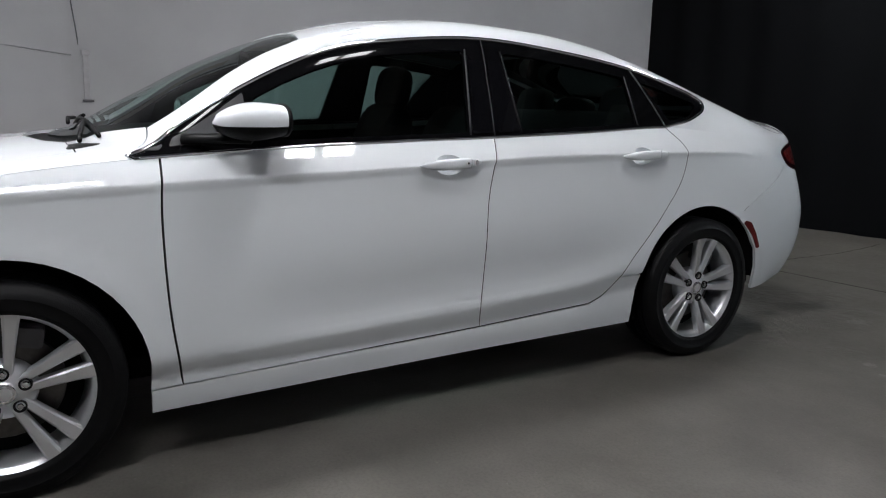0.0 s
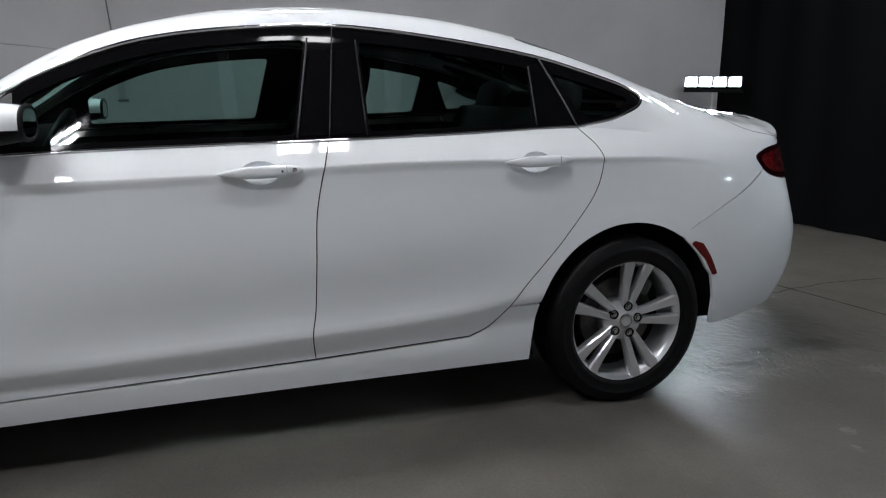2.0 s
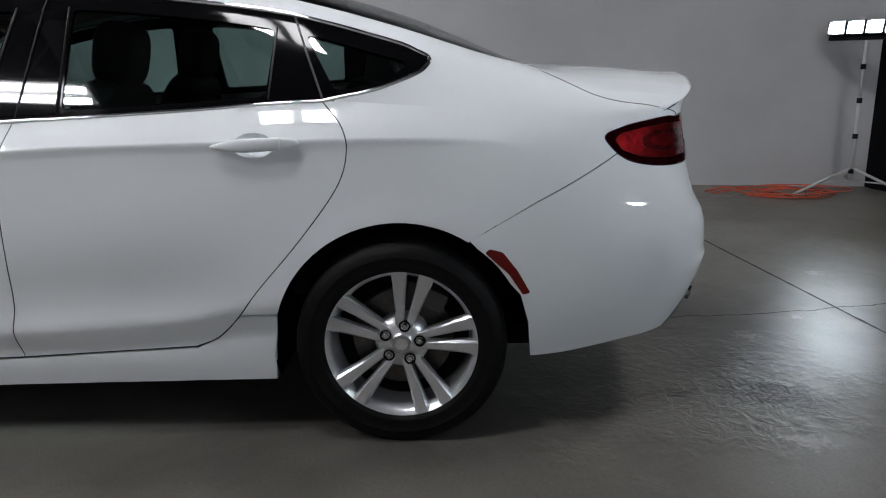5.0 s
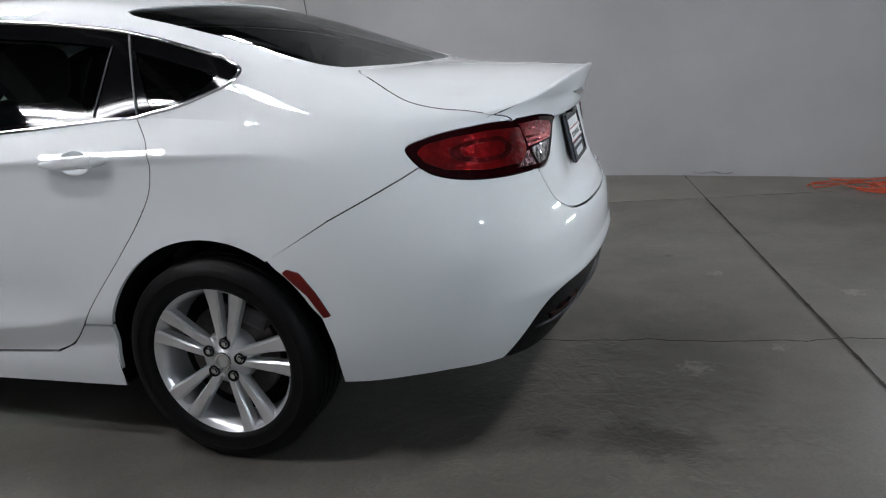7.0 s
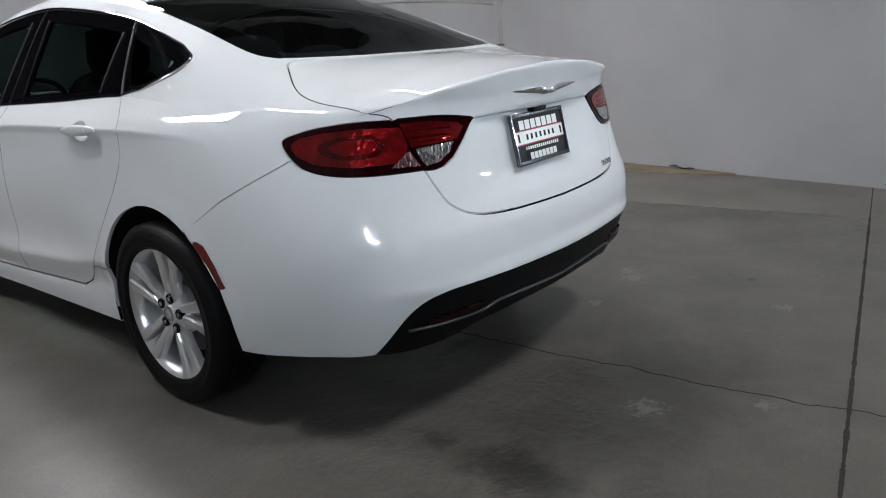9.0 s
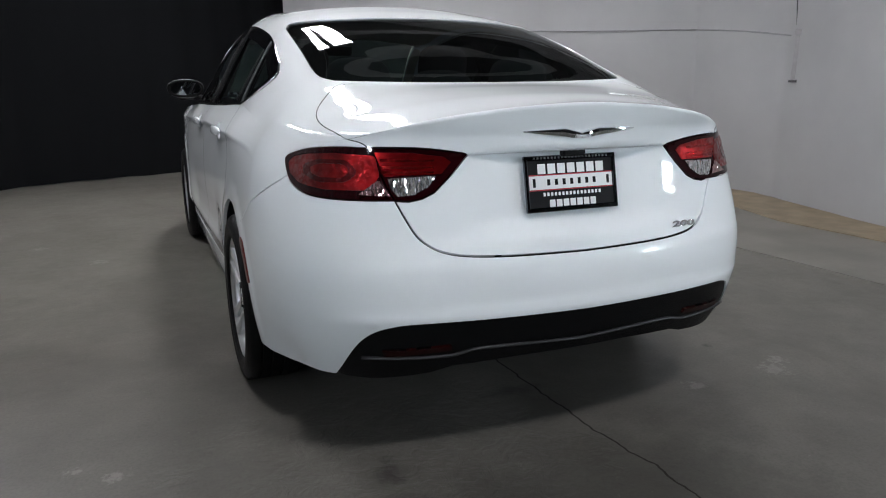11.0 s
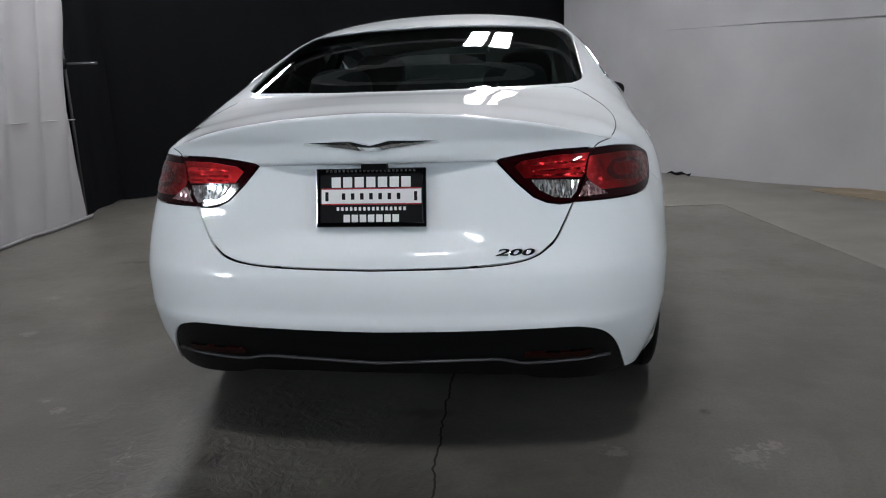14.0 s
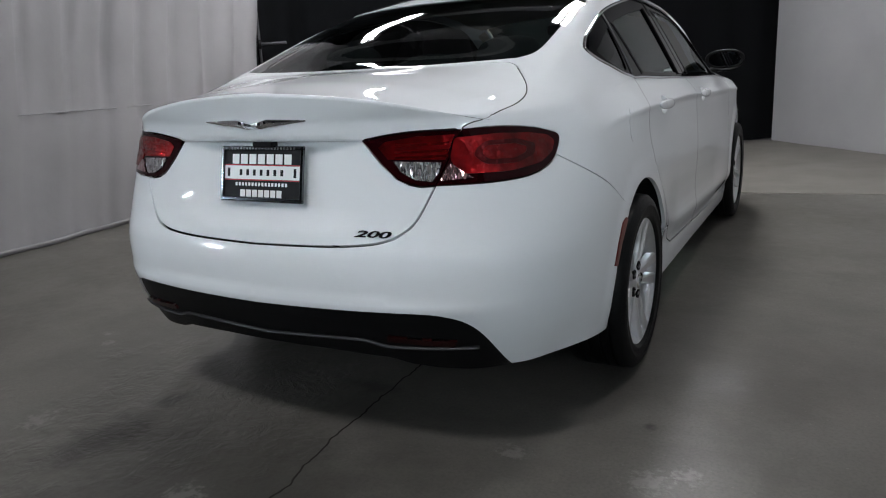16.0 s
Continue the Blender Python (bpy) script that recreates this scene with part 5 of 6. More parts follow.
def letter_bars(n, cx, cy, w, h, mat, fill=0.78):
    """A word as plain bars, a small part for each letter."""
    step_ = w / n
    for i in range(n):
        x = cx - w / 2 + (i + 0.5) * step_
        part("letter_bar", box((step_ * fill, h, 0.001), PLATE @ pose(x, cy, 0.0062)), mat, plate)


letter_bars(7, 0, 0.044, 0.235, 0.029, WHITE_INK)
letter_bars(7, 0, 0.004, 0.185, 0.018, BLACK_INK, 0.38)
letter_bars(16, 0, -0.031, 0.205, 0.010, WHITE_INK, 0.55)
letter_bars(7, 0, -0.058, 0.165, 0.021, WHITE_INK)
bm = bmesh.new()
for i in range(22):
    box_bm(bm, (0.006, 0.006, 0.001), PLATE @ pose(-0.125 + i * 0.0119, 0.0755, 0.0102))
part("small_print", bm, SATIN_GREY, plate)
for x in (-0.128, 0.128):
    bm = bmesh.new()
    box_bm(bm, (0.009, 0.026, 0.001), PLATE @ pose(x, 0.004, 0.0062))
    box_bm(bm, (0.005, 0.020, 0.001), PLATE @ pose(x, 0.004, 0.0068))
    part("emblem_bar", bm, BLACK_INK, plate)
part("plate_lamp_housing", box((0.075, 0.03, 0.02), pose(0.0, -0.954, 0.940, 0, 0, 0), 0.006), BLACK_PLASTIC, car)

# lower bumper: grey blade and red reflectors
pts = []
for x in np.linspace(-0.66, 0.66, 61):
    a = abs(x)
    z = 0.384 + 0.012 * math.sin(min(1, a / 0.33) * math.pi / 2) - 0.018 * float(smooth(0.34, 0.42, a)) + 0.004 * float(smooth(0.45, 0.66, a))
    pts.append(lid_at(x, z, 0.003)[0])
tube("bumper_blade", pts, 0.0055, BLADE, car, "dark satin strip across the lower bumper", sides=8, flat=0.6)
for side in (1, -1):
    panel("bumper_reflector", lower, tail([(0.61, 0.404), (0.42, 0.412), (0.415, 0.396), (0.60, 0.384)]), RED_DEEP, car, "dark red reflector in the lower bumper", side=side, step=0.03, lift=0.002)

# cabin


def padded(name, size, m, parent, mat, label="", bevel=0.05):
    bm = box(size, m, min(bevel, 0.45 * min(size)), 4)
    return part(name, bm, mat, parent, label, smooth=True)


def pillow(name, size, m, parent, mat, p=0.62, label=""):
    """A soft block with fully rounded sides."""
    verts, faces, n, k = [], [], 24, 14
    for j in range(1, k):
        e = math.pi * (j / k - 0.5)
        for i in range(n):
            w = 2 * math.pi * i / n
            c = [math.cos(e) * math.cos(w), math.cos(e) * math.sin(w), math.sin(e)]
            q = [0.5 * d * math.copysign(abs(v) ** p, v) for d, v in zip(size, c)]
            verts.append(m @ Vector(q))
    verts += [m @ Vector((0, 0, -0.5 * size[2])), m @ Vector((0, 0, 0.5 * size[2]))]
    top_ = len(verts) - 1
    for j in range(k - 2):
        faces += [(j * n + i, j * n + (i + 1) % n, (j + 1) * n + (i + 1) % n, (j + 1) * n + i) for i in range(n)]
    faces += [(top_ - 1, (i + 1) % n, i) for i in range(n)] + [(top_, (k - 2) * n + i, (k - 2) * n + (i + 1) % n) for i in range(n)]
    return link_mesh(name, verts, faces, mat, parent, label, smooth=True)


def seat(x, y, z=0.44, w=0.50):
    st = new("front_seat")
    st.parent = car
    tagged(st, "black cloth front seat with headrest")
    padded("cushion", (w, 0.52, 0.16), pose(x, y, z, 8, 0, 0), st, CLOTH)
    pillow("backrest", (w * 0.96, 0.17, 0.68), pose(x, y - 0.33, z + 0.36, 18, 0, 0), st, CLOTH, 0.5)
    pillow("headrest", (0.27, 0.13, 0.22), pose(x, y - 0.45, z + 0.765, 12, 0, 0), st, CLOTH)
    for dx in (-0.07, 0.07):
        tube("headrest_post", [(x + dx, y - 0.425, z + 0.60), (x + dx, y - 0.450, z + 0.72)], 0.007, BLACK_PLASTIC, st)
    return st


for x in (-0.385, 0.385):
    seat(x, 1.41)
bench = new("rear_seat")
bench.parent = car
tagged(bench, "black cloth rear bench")
padded("cushion", (1.28, 0.50, 0.18), pose(0, 0.55, 0.52, 8, 0, 0), bench, CLOTH)
padded("backrest", (1.28, 0.15, 0.60), pose(0, 0.20, 0.82, 24, 0, 0), bench, CLOTH)
for x, h in ((-0.36, 0.17), (0.0, 0.12), (0.36, 0.17)):
    pillow("headrest", (0.26, 0.13, h + 0.03), pose(x, 0.06, 1.045 + h / 2, 12, 0, 0), bench, CLOTH)
part("parcel_shelf", box((1.16, 0.36, 0.03), pose(0, -0.20, 1.075), 0.01), CLOTH, car)
padded("dashboard", (1.34, 0.48, 0.22), pose(0, 2.32, 0.90, -4, 0, 0), car, BLACK_PLASTIC, "black dashboard", 0.06)
part("console", box((0.24, 0.95, 0.22), pose(0, 1.65, 0.50), 0.03), BLACK_PLASTIC, car)
ring = [(-0.37 + 0.185 * math.cos(w), 2.00 - 0.185 * math.sin(w) * 0.42, 0.93 + 0.185 * math.sin(w) * 0.90) for w in np.linspace(0, 2 * math.pi, 40, endpoint=False)]
tube("steering_wheel", ring, 0.016, BLACK_PLASTIC, car, "black steering wheel", closed=True)
part("steering_hub", box((0.14, 0.10, 0.10), pose(-0.37, 2.02, 0.925, 25, 0, 0), 0.03), BLACK_PLASTIC, car)
tube("steering_column", [(-0.37, 2.02, 0.92), (-0.37, 2.25, 0.86)], 0.035, BLACK_PLASTIC, car)
part("rear_view_mirror", box((0.24, 0.03, 0.065), pose(0, 1.80, 1.305, 10, 0, 8), 0.02), BLACK_PLASTIC, car, "black rear-view mirror")
tube("mirror_stem", [(0, 1.80, 1.31), (0, 1.845, 1.330)], 0.010, BLACK_PLASTIC, car)
head_poly = [(0.30, 2.0), (0.40, 1.1), (0.6, 1.02), (1.6, 1.02), (1.75, 1.12), (1.72, 2.0)]
panel("headliner", upper, head_poly, TRIM_GREY, car, "pale beige headliner", both=True, step=0.08, scale_b=0.5, lift=-0.03, depth=0)
for side in (1, -1):
    panel("pillar_trim", upper, [(1.80, 1.0), (1.78, 1.14), (2.40, 1.14), (2.40, 1.0)], TRIM_GREY, car, side=side, step=0.06, scale_b=0.5, lift=-0.03, depth=0)
    panel("c_pillar_trim", upper, [(0.25, 0.95), (0.25, 1.02), (-0.3, 1.0), (-0.40, 0.2), (-0.12, 0.1), (-0.11, 0.62), (0.0, 0.72)], CLOTH, car, side=side, step=0.06, scale_b=0.5, lift=-0.03, depth=0)
part("brake_light_bar", box((0.30, 0.05, 0.025), pose(0, -0.33, 1.118), 0.008), RED_DULL, car, "high red brake light inside the rear window")
panel("boot_trim", upper, [(-1.0, 2.0), (-0.98, 0.3), (-0.49, 0.4), (-0.44, 1.0), (-0.465, 2.0)], DARK, car, both=True, step=0.08, scale_b=0.5, lift=-0.03, depth=0)

# cowl and wipers at the foot of the windscreen
panel("cowl", upper, [(2.58, 2.0), (2.55, 1.7), (2.49, 1.4), (2.50, 1.385), (2.605, 1.35), (2.64, 1.5), (2.66, 2.0)], BLACK_PLASTIC, car, "black plastic cowl under the windscreen", both=True, step=0.04, scale_b=0.5, lift=-0.012, depth=0.01)


def on_top(x, y, off):
    u, v = on_upper([(-abs(x), y)], (0, 1))[0]
    q, nn = upper(u, v), normals(upper, np.array(u), np.array(v))
    q = q + (nn if nn[2] > 0 else -nn) * off
    return (q[0] * (-1 if x > 0 else 1), q[1], q[2])


for x0, x1 in ((-0.58, 0.05), (0.05, 0.55)):
    tube("wiper_arm", [on_top(x0, 2.50, 0.012), on_top(x0 + 0.06, 2.49, 0.028), on_top((x0 + x1) / 2, 2.46, 0.022)], 0.0075, BLACK_PLASTIC, car, "black wiper arm")
    tube("wiper_blade", [on_top(x, 2.44 + 0.03 * (x - x0), 0.012) for x in np.linspace(x0 + 0.02, x1, 10)], 0.007, BLACK_PLASTIC, car, "black wiper blade")

# nose: bumper, headlamps and grille
panel("front_bumper", lower, [(3.255, 0.30), (3.255, 0.80), (3.57, 0.735), (3.9, 0.70), (S_NOSE, 0.69), (S_NOSE, 0.22), (3.6, 0.22)], PAINT, car, "white front bumper", both=False, step=0.05)
panel("front_bumper", lower, [(3.255, 0.30), (3.255, 0.80), (3.57, 0.735), (3.9, 0.70), (S_NOSE, 0.69), (S_NOSE, 0.22), (3.6, 0.22)], PAINT, car, "white front bumper", side=-1, step=0.05)
for side in (1, -1):
    panel("headlamp", lower, rounded([(3.25, 0.74), (3.55, 0.70), (3.92, 0.66), (3.9, 0.60), (3.5, 0.62)], 0.03), REVERSE, car, "clear headlamp", side=side, step=0.04, lift=0.004)
    panel("grille", lower, rounded([(3.95, 0.64), (S_NOSE, 0.65), (S_NOSE, 0.58), (3.95, 0.58)], 0.01), BLACK_PLASTIC, car, "black grille", side=side, step=0.04, lift=0.004)
    panel("lower_intake", lower, rounded([(3.7, 0.42), (S_NOSE, 0.42), (S_NOSE, 0.28), (3.7, 0.28)], 0.03), BLACK_PLASTIC, car, "black lower intake", side=side, step=0.05, lift=0.004)
panel("fuel_door", lower, rounded([(-0.13, 0.965), (0.045, 0.958), (0.045, 0.845), (-0.13, 0.845)], 0.05, 6), PAINT, car, "white fuel filler door", side=-1, step=0.02, lift=0.0012, depth=0.003)

# ---- lights overhead ----


def ceiling_light(at, turn, long, wide, glow):
    lt = thing("ceiling_light", "twin square white light hanging from the roof", "light", "ceiling lights", pose(*at, 0, 0, turn))
    part("bracket", box((0.58, 0.05, 0.03), pose(0, 0, 0.05), 0.006), BEAM, lt)
    tube("hanger", [(0, 0, 0.06), (0, 0, WALL_H - at[2] + 0.02)], 0.012, BEAM, lt)
    for x in (-0.15, 0.15):
        part("lamp_head", box((wide + 0.03, long + 0.04, 0.05), pose(x, 0, 0.012), 0.012), BEAM, lt)
        part("diffuser", box((wide, long, 0.012), pose(x, 0, -0.018), 0.004), glow, lt, "glowing white diffuser")
    return lt


for x, y, r, long, wide, power in ((0.12, 3.5, 0, 1.45, 0.22, FRONT_POWER), (-1.62, 0.88, 90, 0.28, 0.22, LEFT_POWER), (1.6, 0.88, 90, 0.28, 0.22, RIGHT_POWER), (0.1, -3.0, 90, 0.62, 0.11, REAR_POWER)):
    ceiling_light((x, y, 3.7), r, long, wide, emitter("led_head", (0.97, 0.97, 1.0), power))

strip = thing("strip_light", "row of long white tube lights along the curtain", "light", "", pose(-2.55, 3.1, 3.6))
part("housing", box((0.22, 1.45, 0.06), pose(0, 0, 0.05), 0.01), BEAM, strip)
tube("hanger", [(0, 0, 0.06), (0, 0, WALL_H - 3.6 + 0.02)], 0.012, BEAM, strip)
for x in (-0.06, 0.06):
    part("light_tube", box((0.055, 1.35, 0.03), pose(x, 0, 0.0), 0.01), LED, strip, "glowing white tube")

for i, y in enumerate((-3.4, -1.8, -0.2, 1.4, 3.0, 4.6)):
    b = part("roof_beam", box((8.4, 0.12, 0.22), pose(0.3, y, WALL_H - 0.1), 0.01), BEAM)
    tagged(b, "white painted steel beam under the roof", "beam", "roof beams")

# ---- light stands ----


def light_stand(x, y, face, feet_turn, glow, rise=0.0):
    st = thing("light_stand", "white tripod stand with bright work lights", "light stand", "light stands", pose(x, y, 0))
    tube("pole", [(0, 0, 0.10), (0, 0, 0.75)], 0.016, BEAM, st, "white lower tube")
    tube("upper_pole", [(0, 0, 0.72), (0, 0, 1.20 + rise)], 0.011, BEAM, st, "white upper tube")
    for z in (0.18, 0.46, 0.74, 1.0):
        tube("collar", [(0, 0, z - 0.02), (0, 0, z + 0.02)], 0.021, BLACK_PLASTIC, st, "black plastic collar")
    for k in range(3):
        w = radians(feet_turn + 120 * k)
        tube("leg", [(0.02 * math.cos(w), 0.02 * math.sin(w), 0.20), (0.50 * math.cos(w), 0.50 * math.sin(w), 0.012)], 0.011, BEAM, st, "white steel leg")
        tube("brace", [(0.0, 0.0, 0.10), (0.27 * math.cos(w), 0.27 * math.sin(w), 0.104)], 0.006, BEAM, st)
    w = radians(face)
    m = Matrix.Rotation(w, 4, "Z")
    part("crossbar", box((0.03, 0.56, 0.03), Matrix.Translation((0, 0, 1.215 + rise)) @ m, 0.006), BLACK_PLASTIC, st)
    for k in (-0.205, -0.068, 0.068, 0.205):
        h = Matrix.Translation((0, 0, 1.285 + rise)) @ m @ pose(0, k, 0, 0, -13, 0)
        bm = box((0.03, 0.125, 0.105), h @ pose(-0.015, 0, 0), 0.006)
        for dy, dz, sy, sz in ((0, 0.05, 0.125, 0.006), (0, -0.05, 0.125, 0.006), (0.06, 0, 0.006, 0.105), (-0.06, 0, 0.006, 0.105)):
            box_bm(bm, (0.075, sy, sz), h @ pose(0.03, dy, dz))
        head = part("lamp_head", bm, BLACK_PLASTIC, st, "black lamp head with a hood")
        part("led_panel", box((0.006, 0.105, 0.085), h @ pose(0.006, 0, 0), 0.002), glow, head, "glaring white LED panel")
        part("yoke", box((0.012, 0.02, 0.06), Matrix.Translation((0, 0, 1.232 + rise)) @ m @ pose(0, k, 0)), BLACK_PLASTIC, st)
    return st


light_stand(2.95, -3.36, 132, 100, LED_HOT)
light_stand(-3.05, -3.3, 24, 20, emitter("led_work_light", (0.80, 0.91, 1.0), LEFT_STAND_POWER), rise=0.15)

# orange leads on the floor by the stand
for k in range(4):
    turns, pts = (2.3, 1.7, 1.3, 2.0)[k], []
    for i in range(140):
        t = i / 139
        w = 2 * math.pi * turns * t + k * 1.4
        rx = 0.15 + 0.035 * k + 0.06 * math.sin(4.3 * t + k) + 0.02 * math.sin(w * 2.3)
        ry = 0.22 + 0.05 * k + 0.13 * math.sin(3.1 * t + 2 * k) + 0.03 * math.sin(w * 1.7 + k)
        out = float(smooth(0.7, 1.0, t)) * (0.45 + 0.10 * k)
        x, y = 2.96 + 0.02 * k + rx * math.cos(w) + 0.35 * out, -2.90 + ry * math.sin(w) + out
        pts.append((min(x, 3.50 + 0.1 * (y + 2.5), 3.42), min(y, -2.18 - 0.03 * k), 0.006 + 0.005 * k + 0.004 * abs(math.sin(w * 1.7))))
    tagged(tube("extension_lead", pts, 0.0048, ORANGE, sides=6), "orange extension lead lying in loose loops on the concrete floor", "cable", "orange leads")
tagged(tube("power_cord", [(2.95 + 0.2 * math.sin(i * 0.4), -3.25 + 0.03 * i, 0.007) for i in range(18)], 0.005, BLACK_PLASTIC, sides=6), "black power cord on the floor by the stand", "cable")

# ---- floor: joint, crack, bare strip ----
bm = bmesh.new()
rnd = random.Random(2)
pts = [(x, -1.941 + 0.146 * x) for x in np.arange(-3.4, 3.66, 0.015)]
row = []
for x, y in pts:
    w = (0.0064 + 0.0032 * noise.noise(Vector((x * 9, 0, 0))) + rnd.uniform(-0.0016, 0.0016)) * (1 - 0.5 * float(smooth(2.6, 2.9, x)))
    row.append((bm.verts.new((x, y - w, 0.0045)), bm.verts.new((x, y + w, 0.0045))))
for a, b in zip(row, row[1:]):
    bm.faces.new((a[0], b[0], b[1], a[1]))
tagged(part("floor_joint", bm, JOINT), "dark sawn joint across the concrete floor", "joint", kind="structure")
bm = bmesh.new()
base = spline([(0.10, -0.2), (0.12, -0.57), (0.130, -0.87), (0.165, -1.20), (0.188, -1.53), (0.245, -1.90), (0.30, -2.3), (0.28, -3.0), (0.36, -3.7)], 30)
row = []
for i, (x, y) in enumerate(base):
    jx = 0.020 * noise.noise(Vector((0, y * 7, 3))) + 0.009 * noise.noise(Vector((0, y * 31, 5)))
    w = 0.0034 + 0.0022 * abs(noise.noise(Vector((y * 13, 1, 0))))
    row.append((bm.verts.new((x + jx - w, y, 0.0012)), bm.verts.new((x + jx + w, y, 0.0012))))
for a, b in zip(row, row[1:]):
    bm.faces.new((a[0], a[1], b[1], b[0]))
tagged(part("floor_crack", bm, JOINT), "thin jagged crack in the concrete floor", "crack", kind="structure")
inner = dense([(0.55, 3.58), (0.88, 3.62), (2.08, 3.77), (2.27, 2.6), (2.45, 1.6), (2.58, 0.3), (2.66, -0.8), (2.87, -2.1), (3.0, -2.9)], 0.15, closed=False)
outer = []
wall_line = dense([(0.5, 7.2), (1.0, 7.3), (1.75, 6.4), (2.81, 5.23), (3.63, 4.61), (4.39, 3.45), (4.45, 2.3), (4.22, 1.46), (4.05, 0.6), (3.85, -0.6), (3.73, -1.44), (3.53, -2.35), (3.40, -2.95)], 0.05, closed=False)
for i in range(len(inner)):
    outer.append(wall_line[round(i / (len(inner) - 1) * (len(wall_line) - 1))])
bm = bmesh.new()
row = [(bm.verts.new((a[0], a[1], 0.003)), bm.verts.new((b[0], b[1], 0.003)), bm.verts.new((a[0], a[1], -0.01))) for a, b in zip(inner, outer)]
for a, b in zip(row, row[1:]):
    bm.faces.new((a[0], b[0], b[1], a[1]))
    bm.faces.new((a[2], b[2], b[0], a[0]))
tagged(part("floor_strip", bm, BARE), "paler bare concrete strip along the wall", "floor", kind="structure")

# ---- along the right wall ----
foot_line = [(3.40, 4.62), (3.60, 4.50), (4.30, 3.45), (4.36, 2.5), (4.15, 1.5), (3.98, 0.5), (3.84, -0.42)]
for (ax, ay), (bx, by), wa, wb in zip(foot_line, foot_line[1:], (0.30, 0.50, 0.55, 0.62, 0.66, 0.40), (0.50, 0.55, 0.62, 0.66, 0.40, 0.10)):
    bm = bmesh.new()
    low = [bm.verts.new((x, y, 0.004)) for x, y in ((ax, ay), (bx, by), (bx - wb, by - 0.15 * wb), (ax - wa, ay - 0.15 * wa))]
    high = [bm.verts.new((v.co.x, v.co.y, 0.013)) for v in low]
    bm.faces.new(high)
    for i in range(4):
        bm.faces.new((low[i], low[(i + 1) % 4], high[(i + 1) % 4], high[i]))
    tagged(part("base_board", bm, WOOD), "tan paper board lying along the foot of the wall", "board", kind="structure")
CONDUIT = material("pale_conduit", (0.30, 0.295, 0.30), 0.6, vary=0.1, vary_scale=12)
conduit = thing("wall_conduit", "pale cable trunking with loose cables on the wall", "conduit")
part("trunking", box((0.035, 0.055, 0.40), pose(4.340, 2.15, 1.295, 1.5, 0, 0), 0.008), CONDUIT, conduit, "pale plastic trunking")
part("end_clip", box((0.05, 0.095, 0.022), pose(4.335, 2.15, 1.085), 0.006), SATIN_GREY, conduit, "dark clip")
part("junction_box", box((0.045, 0.075, 0.05), pose(4.337, 2.145, 1.51), 0.01), CONDUIT, conduit)
for off, rad, mat, top_, ph in ((0.0, 0.011, CONDUIT, 4.5, 0.0), (0.035, 0.006, SATIN_GREY, 4.5, 1.7)):
    tube("cable", [(4.352 + 0.008 * math.sin(z * 5 + ph), 2.15 + off + 0.022 * math.sin(z * 3.3 + ph) + 0.05 * float(smooth(1.6, 2.3, z)), z) for z in np.linspace(1.52, top_, 40)], rad, mat, conduit, "loose cable")
for off, low in ((-0.02, 0.80), (0.015, 0.92)):
    tube("cable_end", [(4.345 + 0.01 * math.sin(z * 9), 2.15 + off + 0.02 * math.sin(z * 8 + off * 90), z) for z in np.linspace(low, 1.08, 14)], 0.006, SATIN_GREY, conduit, "hanging cable end")
SHEET_SEAM = material("shaded_sheet_seam", (0.28, 0.28, 0.288), 0.8)
seam_pts = [(1.735, 6.26, 1.66), (2.745, 5.15, 1.64), (3.55, 4.53, 1.63), (4.30, 3.42, 1.60), (4.368, 2.25, 1.49)]
for a, b in zip(seam_pts, seam_pts[1:]):
    q = [tuple(a[i] + (b[i] - a[i]) * k / 12 for i in range(3)) for k in range(13)]
    tagged(tube("sheet_seam", [(x, y, z + 0.008 * math.sin(x * 5 + y * 4)) for x, y, z in q], 0.0055, SHEET_SEAM, sides=6), "faint seam across the wall sheet", "seam", kind="structure")
rod = thing("drape_bar", "short grey metal bar sticking out beside the curtain", "bar")
tube("bar", [(-3.99, 3.49, 1.447), (-3.713, 3.647, 1.453)], 0.014, SATIN_GREY, rod)
tube("clamp", [(-3.955, 3.50, 1.40), (-3.955, 3.50, 1.49)], 0.022, BLACK_PLASTIC, rod, "black clamp")
tube("stand_pole", [(-3.965, 3.515, 0.0), (-3.965, 3.515, 3.0)], 0.013, SATIN_GREY, rod, "grey pole behind the curtain")
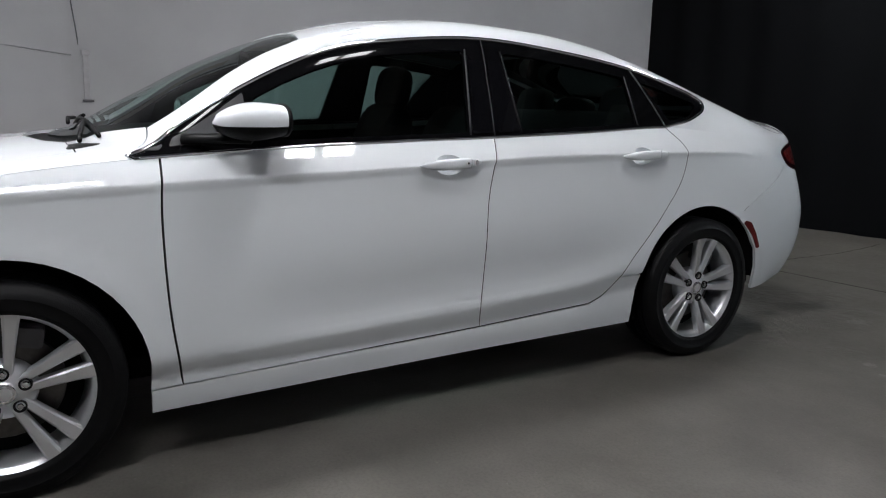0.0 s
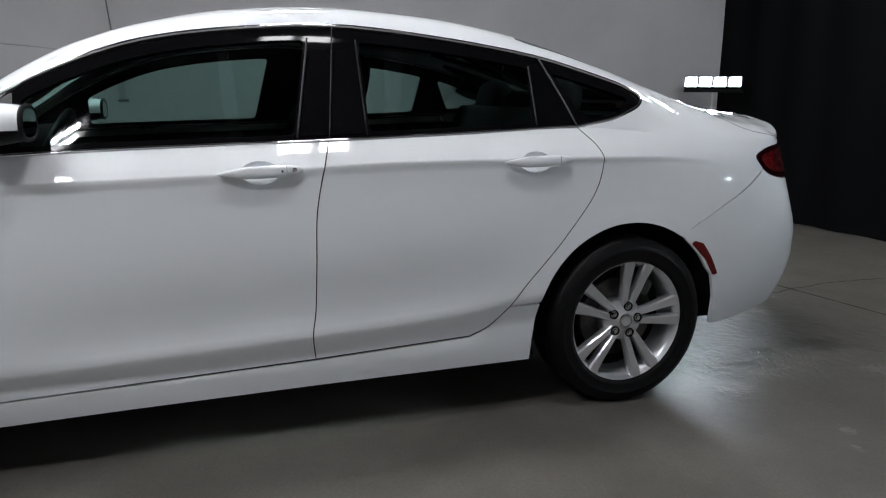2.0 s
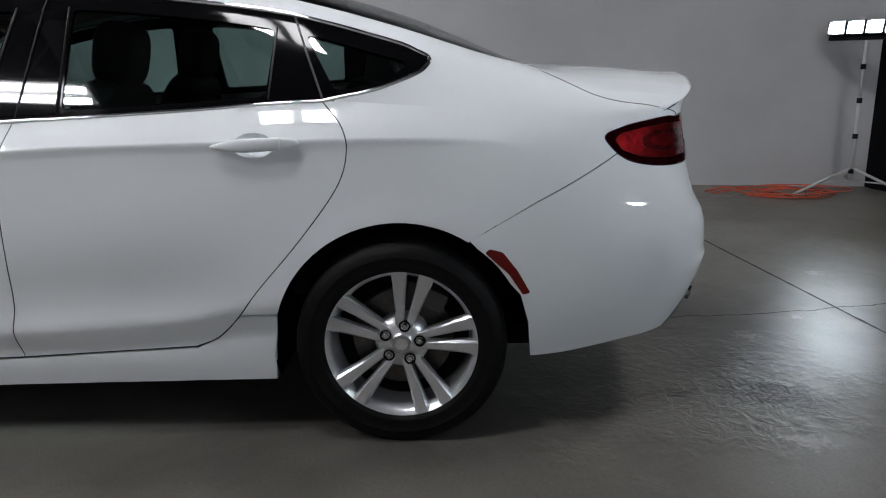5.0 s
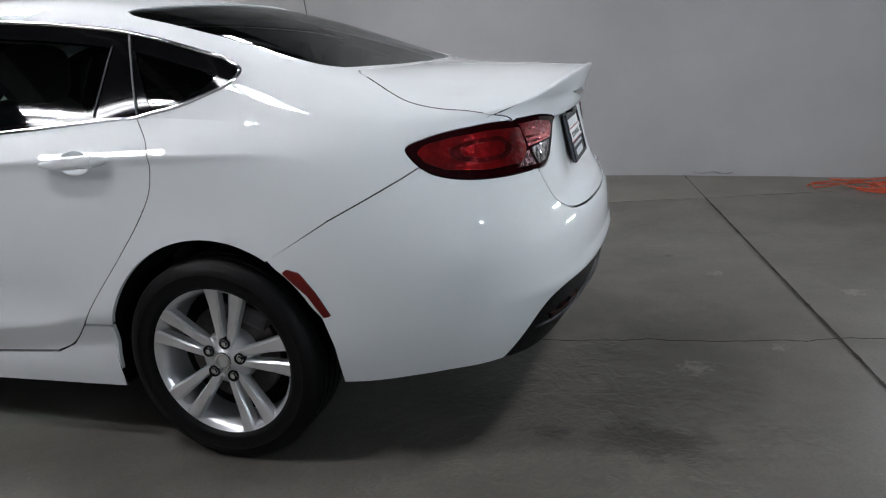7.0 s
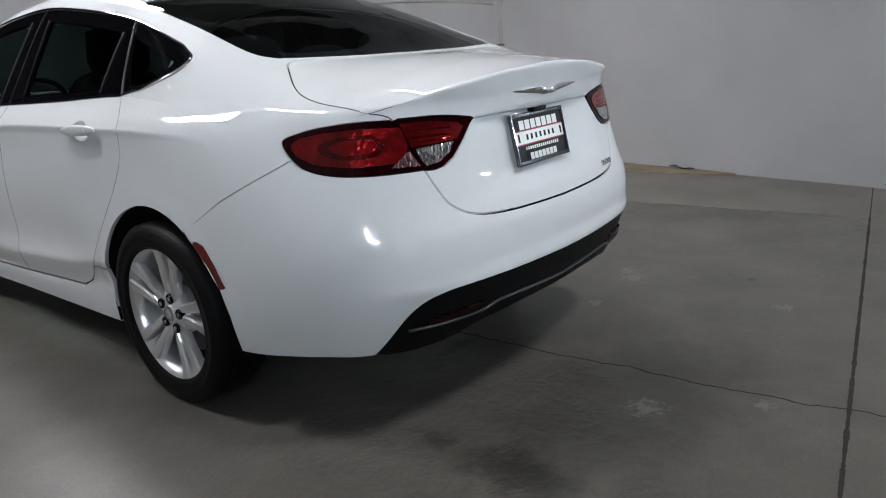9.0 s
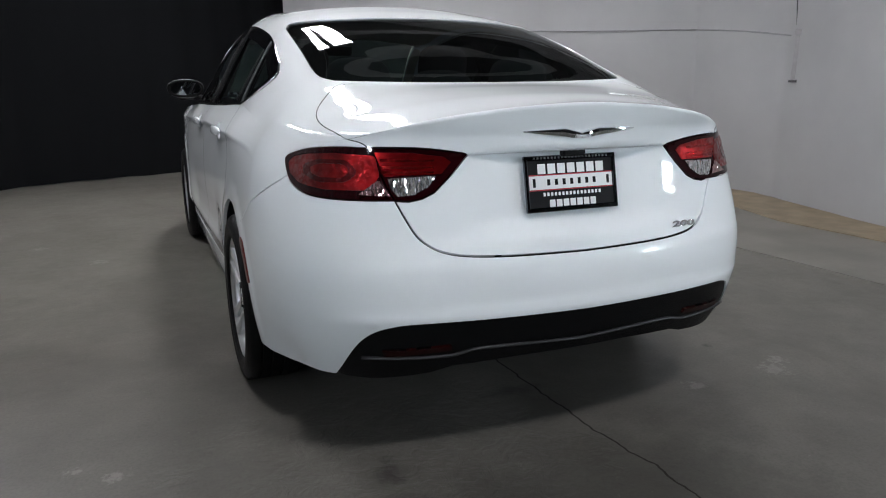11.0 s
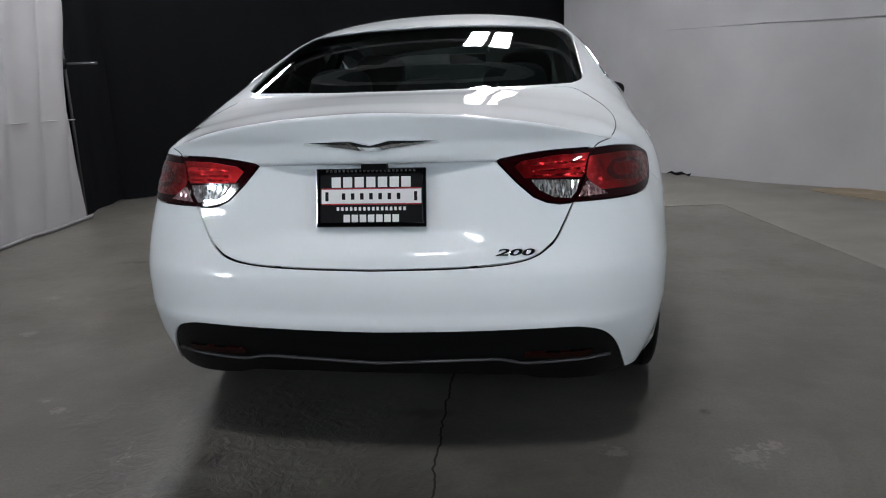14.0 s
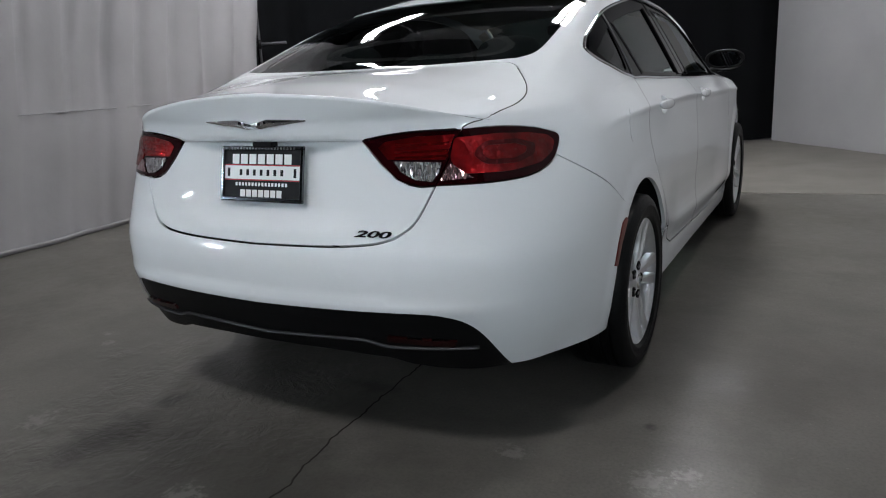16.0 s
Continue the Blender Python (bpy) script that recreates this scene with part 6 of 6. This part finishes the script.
# curtain: stitched seam, rolled hem, and the loose cloth ends at the wall's foot
curtain_line = dense([(-3.66, -2.0), (-3.66, 0.3), (-3.74, 1.4), (-3.86, 2.7), (-3.90, 3.4)], 0.05, closed=False)
tagged(tube("curtain_seam", [(x + 0.045 + 0.012 * noise.noise(Vector((y * 4, 0, 1))), y, 0.945 + 0.006 * math.sin(y * 3)) for x, y in curtain_line], 0.006, WHITE_CURTAIN, sides=6), "pale stitched seam across the white curtain", "seam", kind="structure")
hem = [(x + 0.075 + 0.03 * noise.noise(Vector((y * 2.3, 0, 4))), y, 0.016 + 0.006 * noise.noise(Vector((y * 5, 2, 0)))) for x, y in curtain_line]
tagged(tube("curtain_hem", hem, 0.030, WHITE_CURTAIN, sides=10, flat=0.5), "crumpled curtain hem lying on the floor", "hem", kind="structure")
foot = dense([(2.78, 5.2), (3.60, 4.58), (4.36, 3.45), (4.42, 2.3), (4.19, 1.46), (4.02, 0.6), (3.82, -0.6), (3.70, -1.44), (3.50, -2.35), (3.38, -2.9)], 0.05, closed=False)
tagged(tube("sheet_hem", [(x - 0.015 - 0.03 * max(0, noise.noise(Vector((y * 2.1, 3, 0)))), y, 0.008 + 0.012 * max(0, noise.noise(Vector((y * 3.1, 9, 0))))) for x, y in foot], 0.016, WHITE_SHEET, sides=8), "loose white sheet edge along the wall's foot", "hem", kind="structure")
for x, y, turn in ((3.62, -1.63, 80), (3.88, 0.08, 65), (2.07, 5.82, -50)):
    bm = bmesh.new()
    grid = [[bm.verts.new((0.15 * (i / 6 - 0.5) * 2, 0.05 * (j / 3 - 0.5) * 2 * (1 - 0.6 * i / 6), 0.012 + 0.012 * math.sin(i * 1.7 + j) + 0.02 * (j / 3))) for j in range(4)] for i in range(7)]
    for i in range(6):
        for j in range(3):
            bm.faces.new((grid[i][j], grid[i + 1][j], grid[i + 1][j + 1], grid[i][j + 1]))
    bmesh.ops.solidify(bm, geom=bm.faces[:], thickness=0.006)
    rag = tagged(part("cloth_scrap", bm, BLACK_CLOTH, smooth=True), "dark cloth scrap lying at the foot of the wall", "cloth", "cloth scraps")
    rag.matrix_basis = pose(x, y, 0, 0, 0, turn)
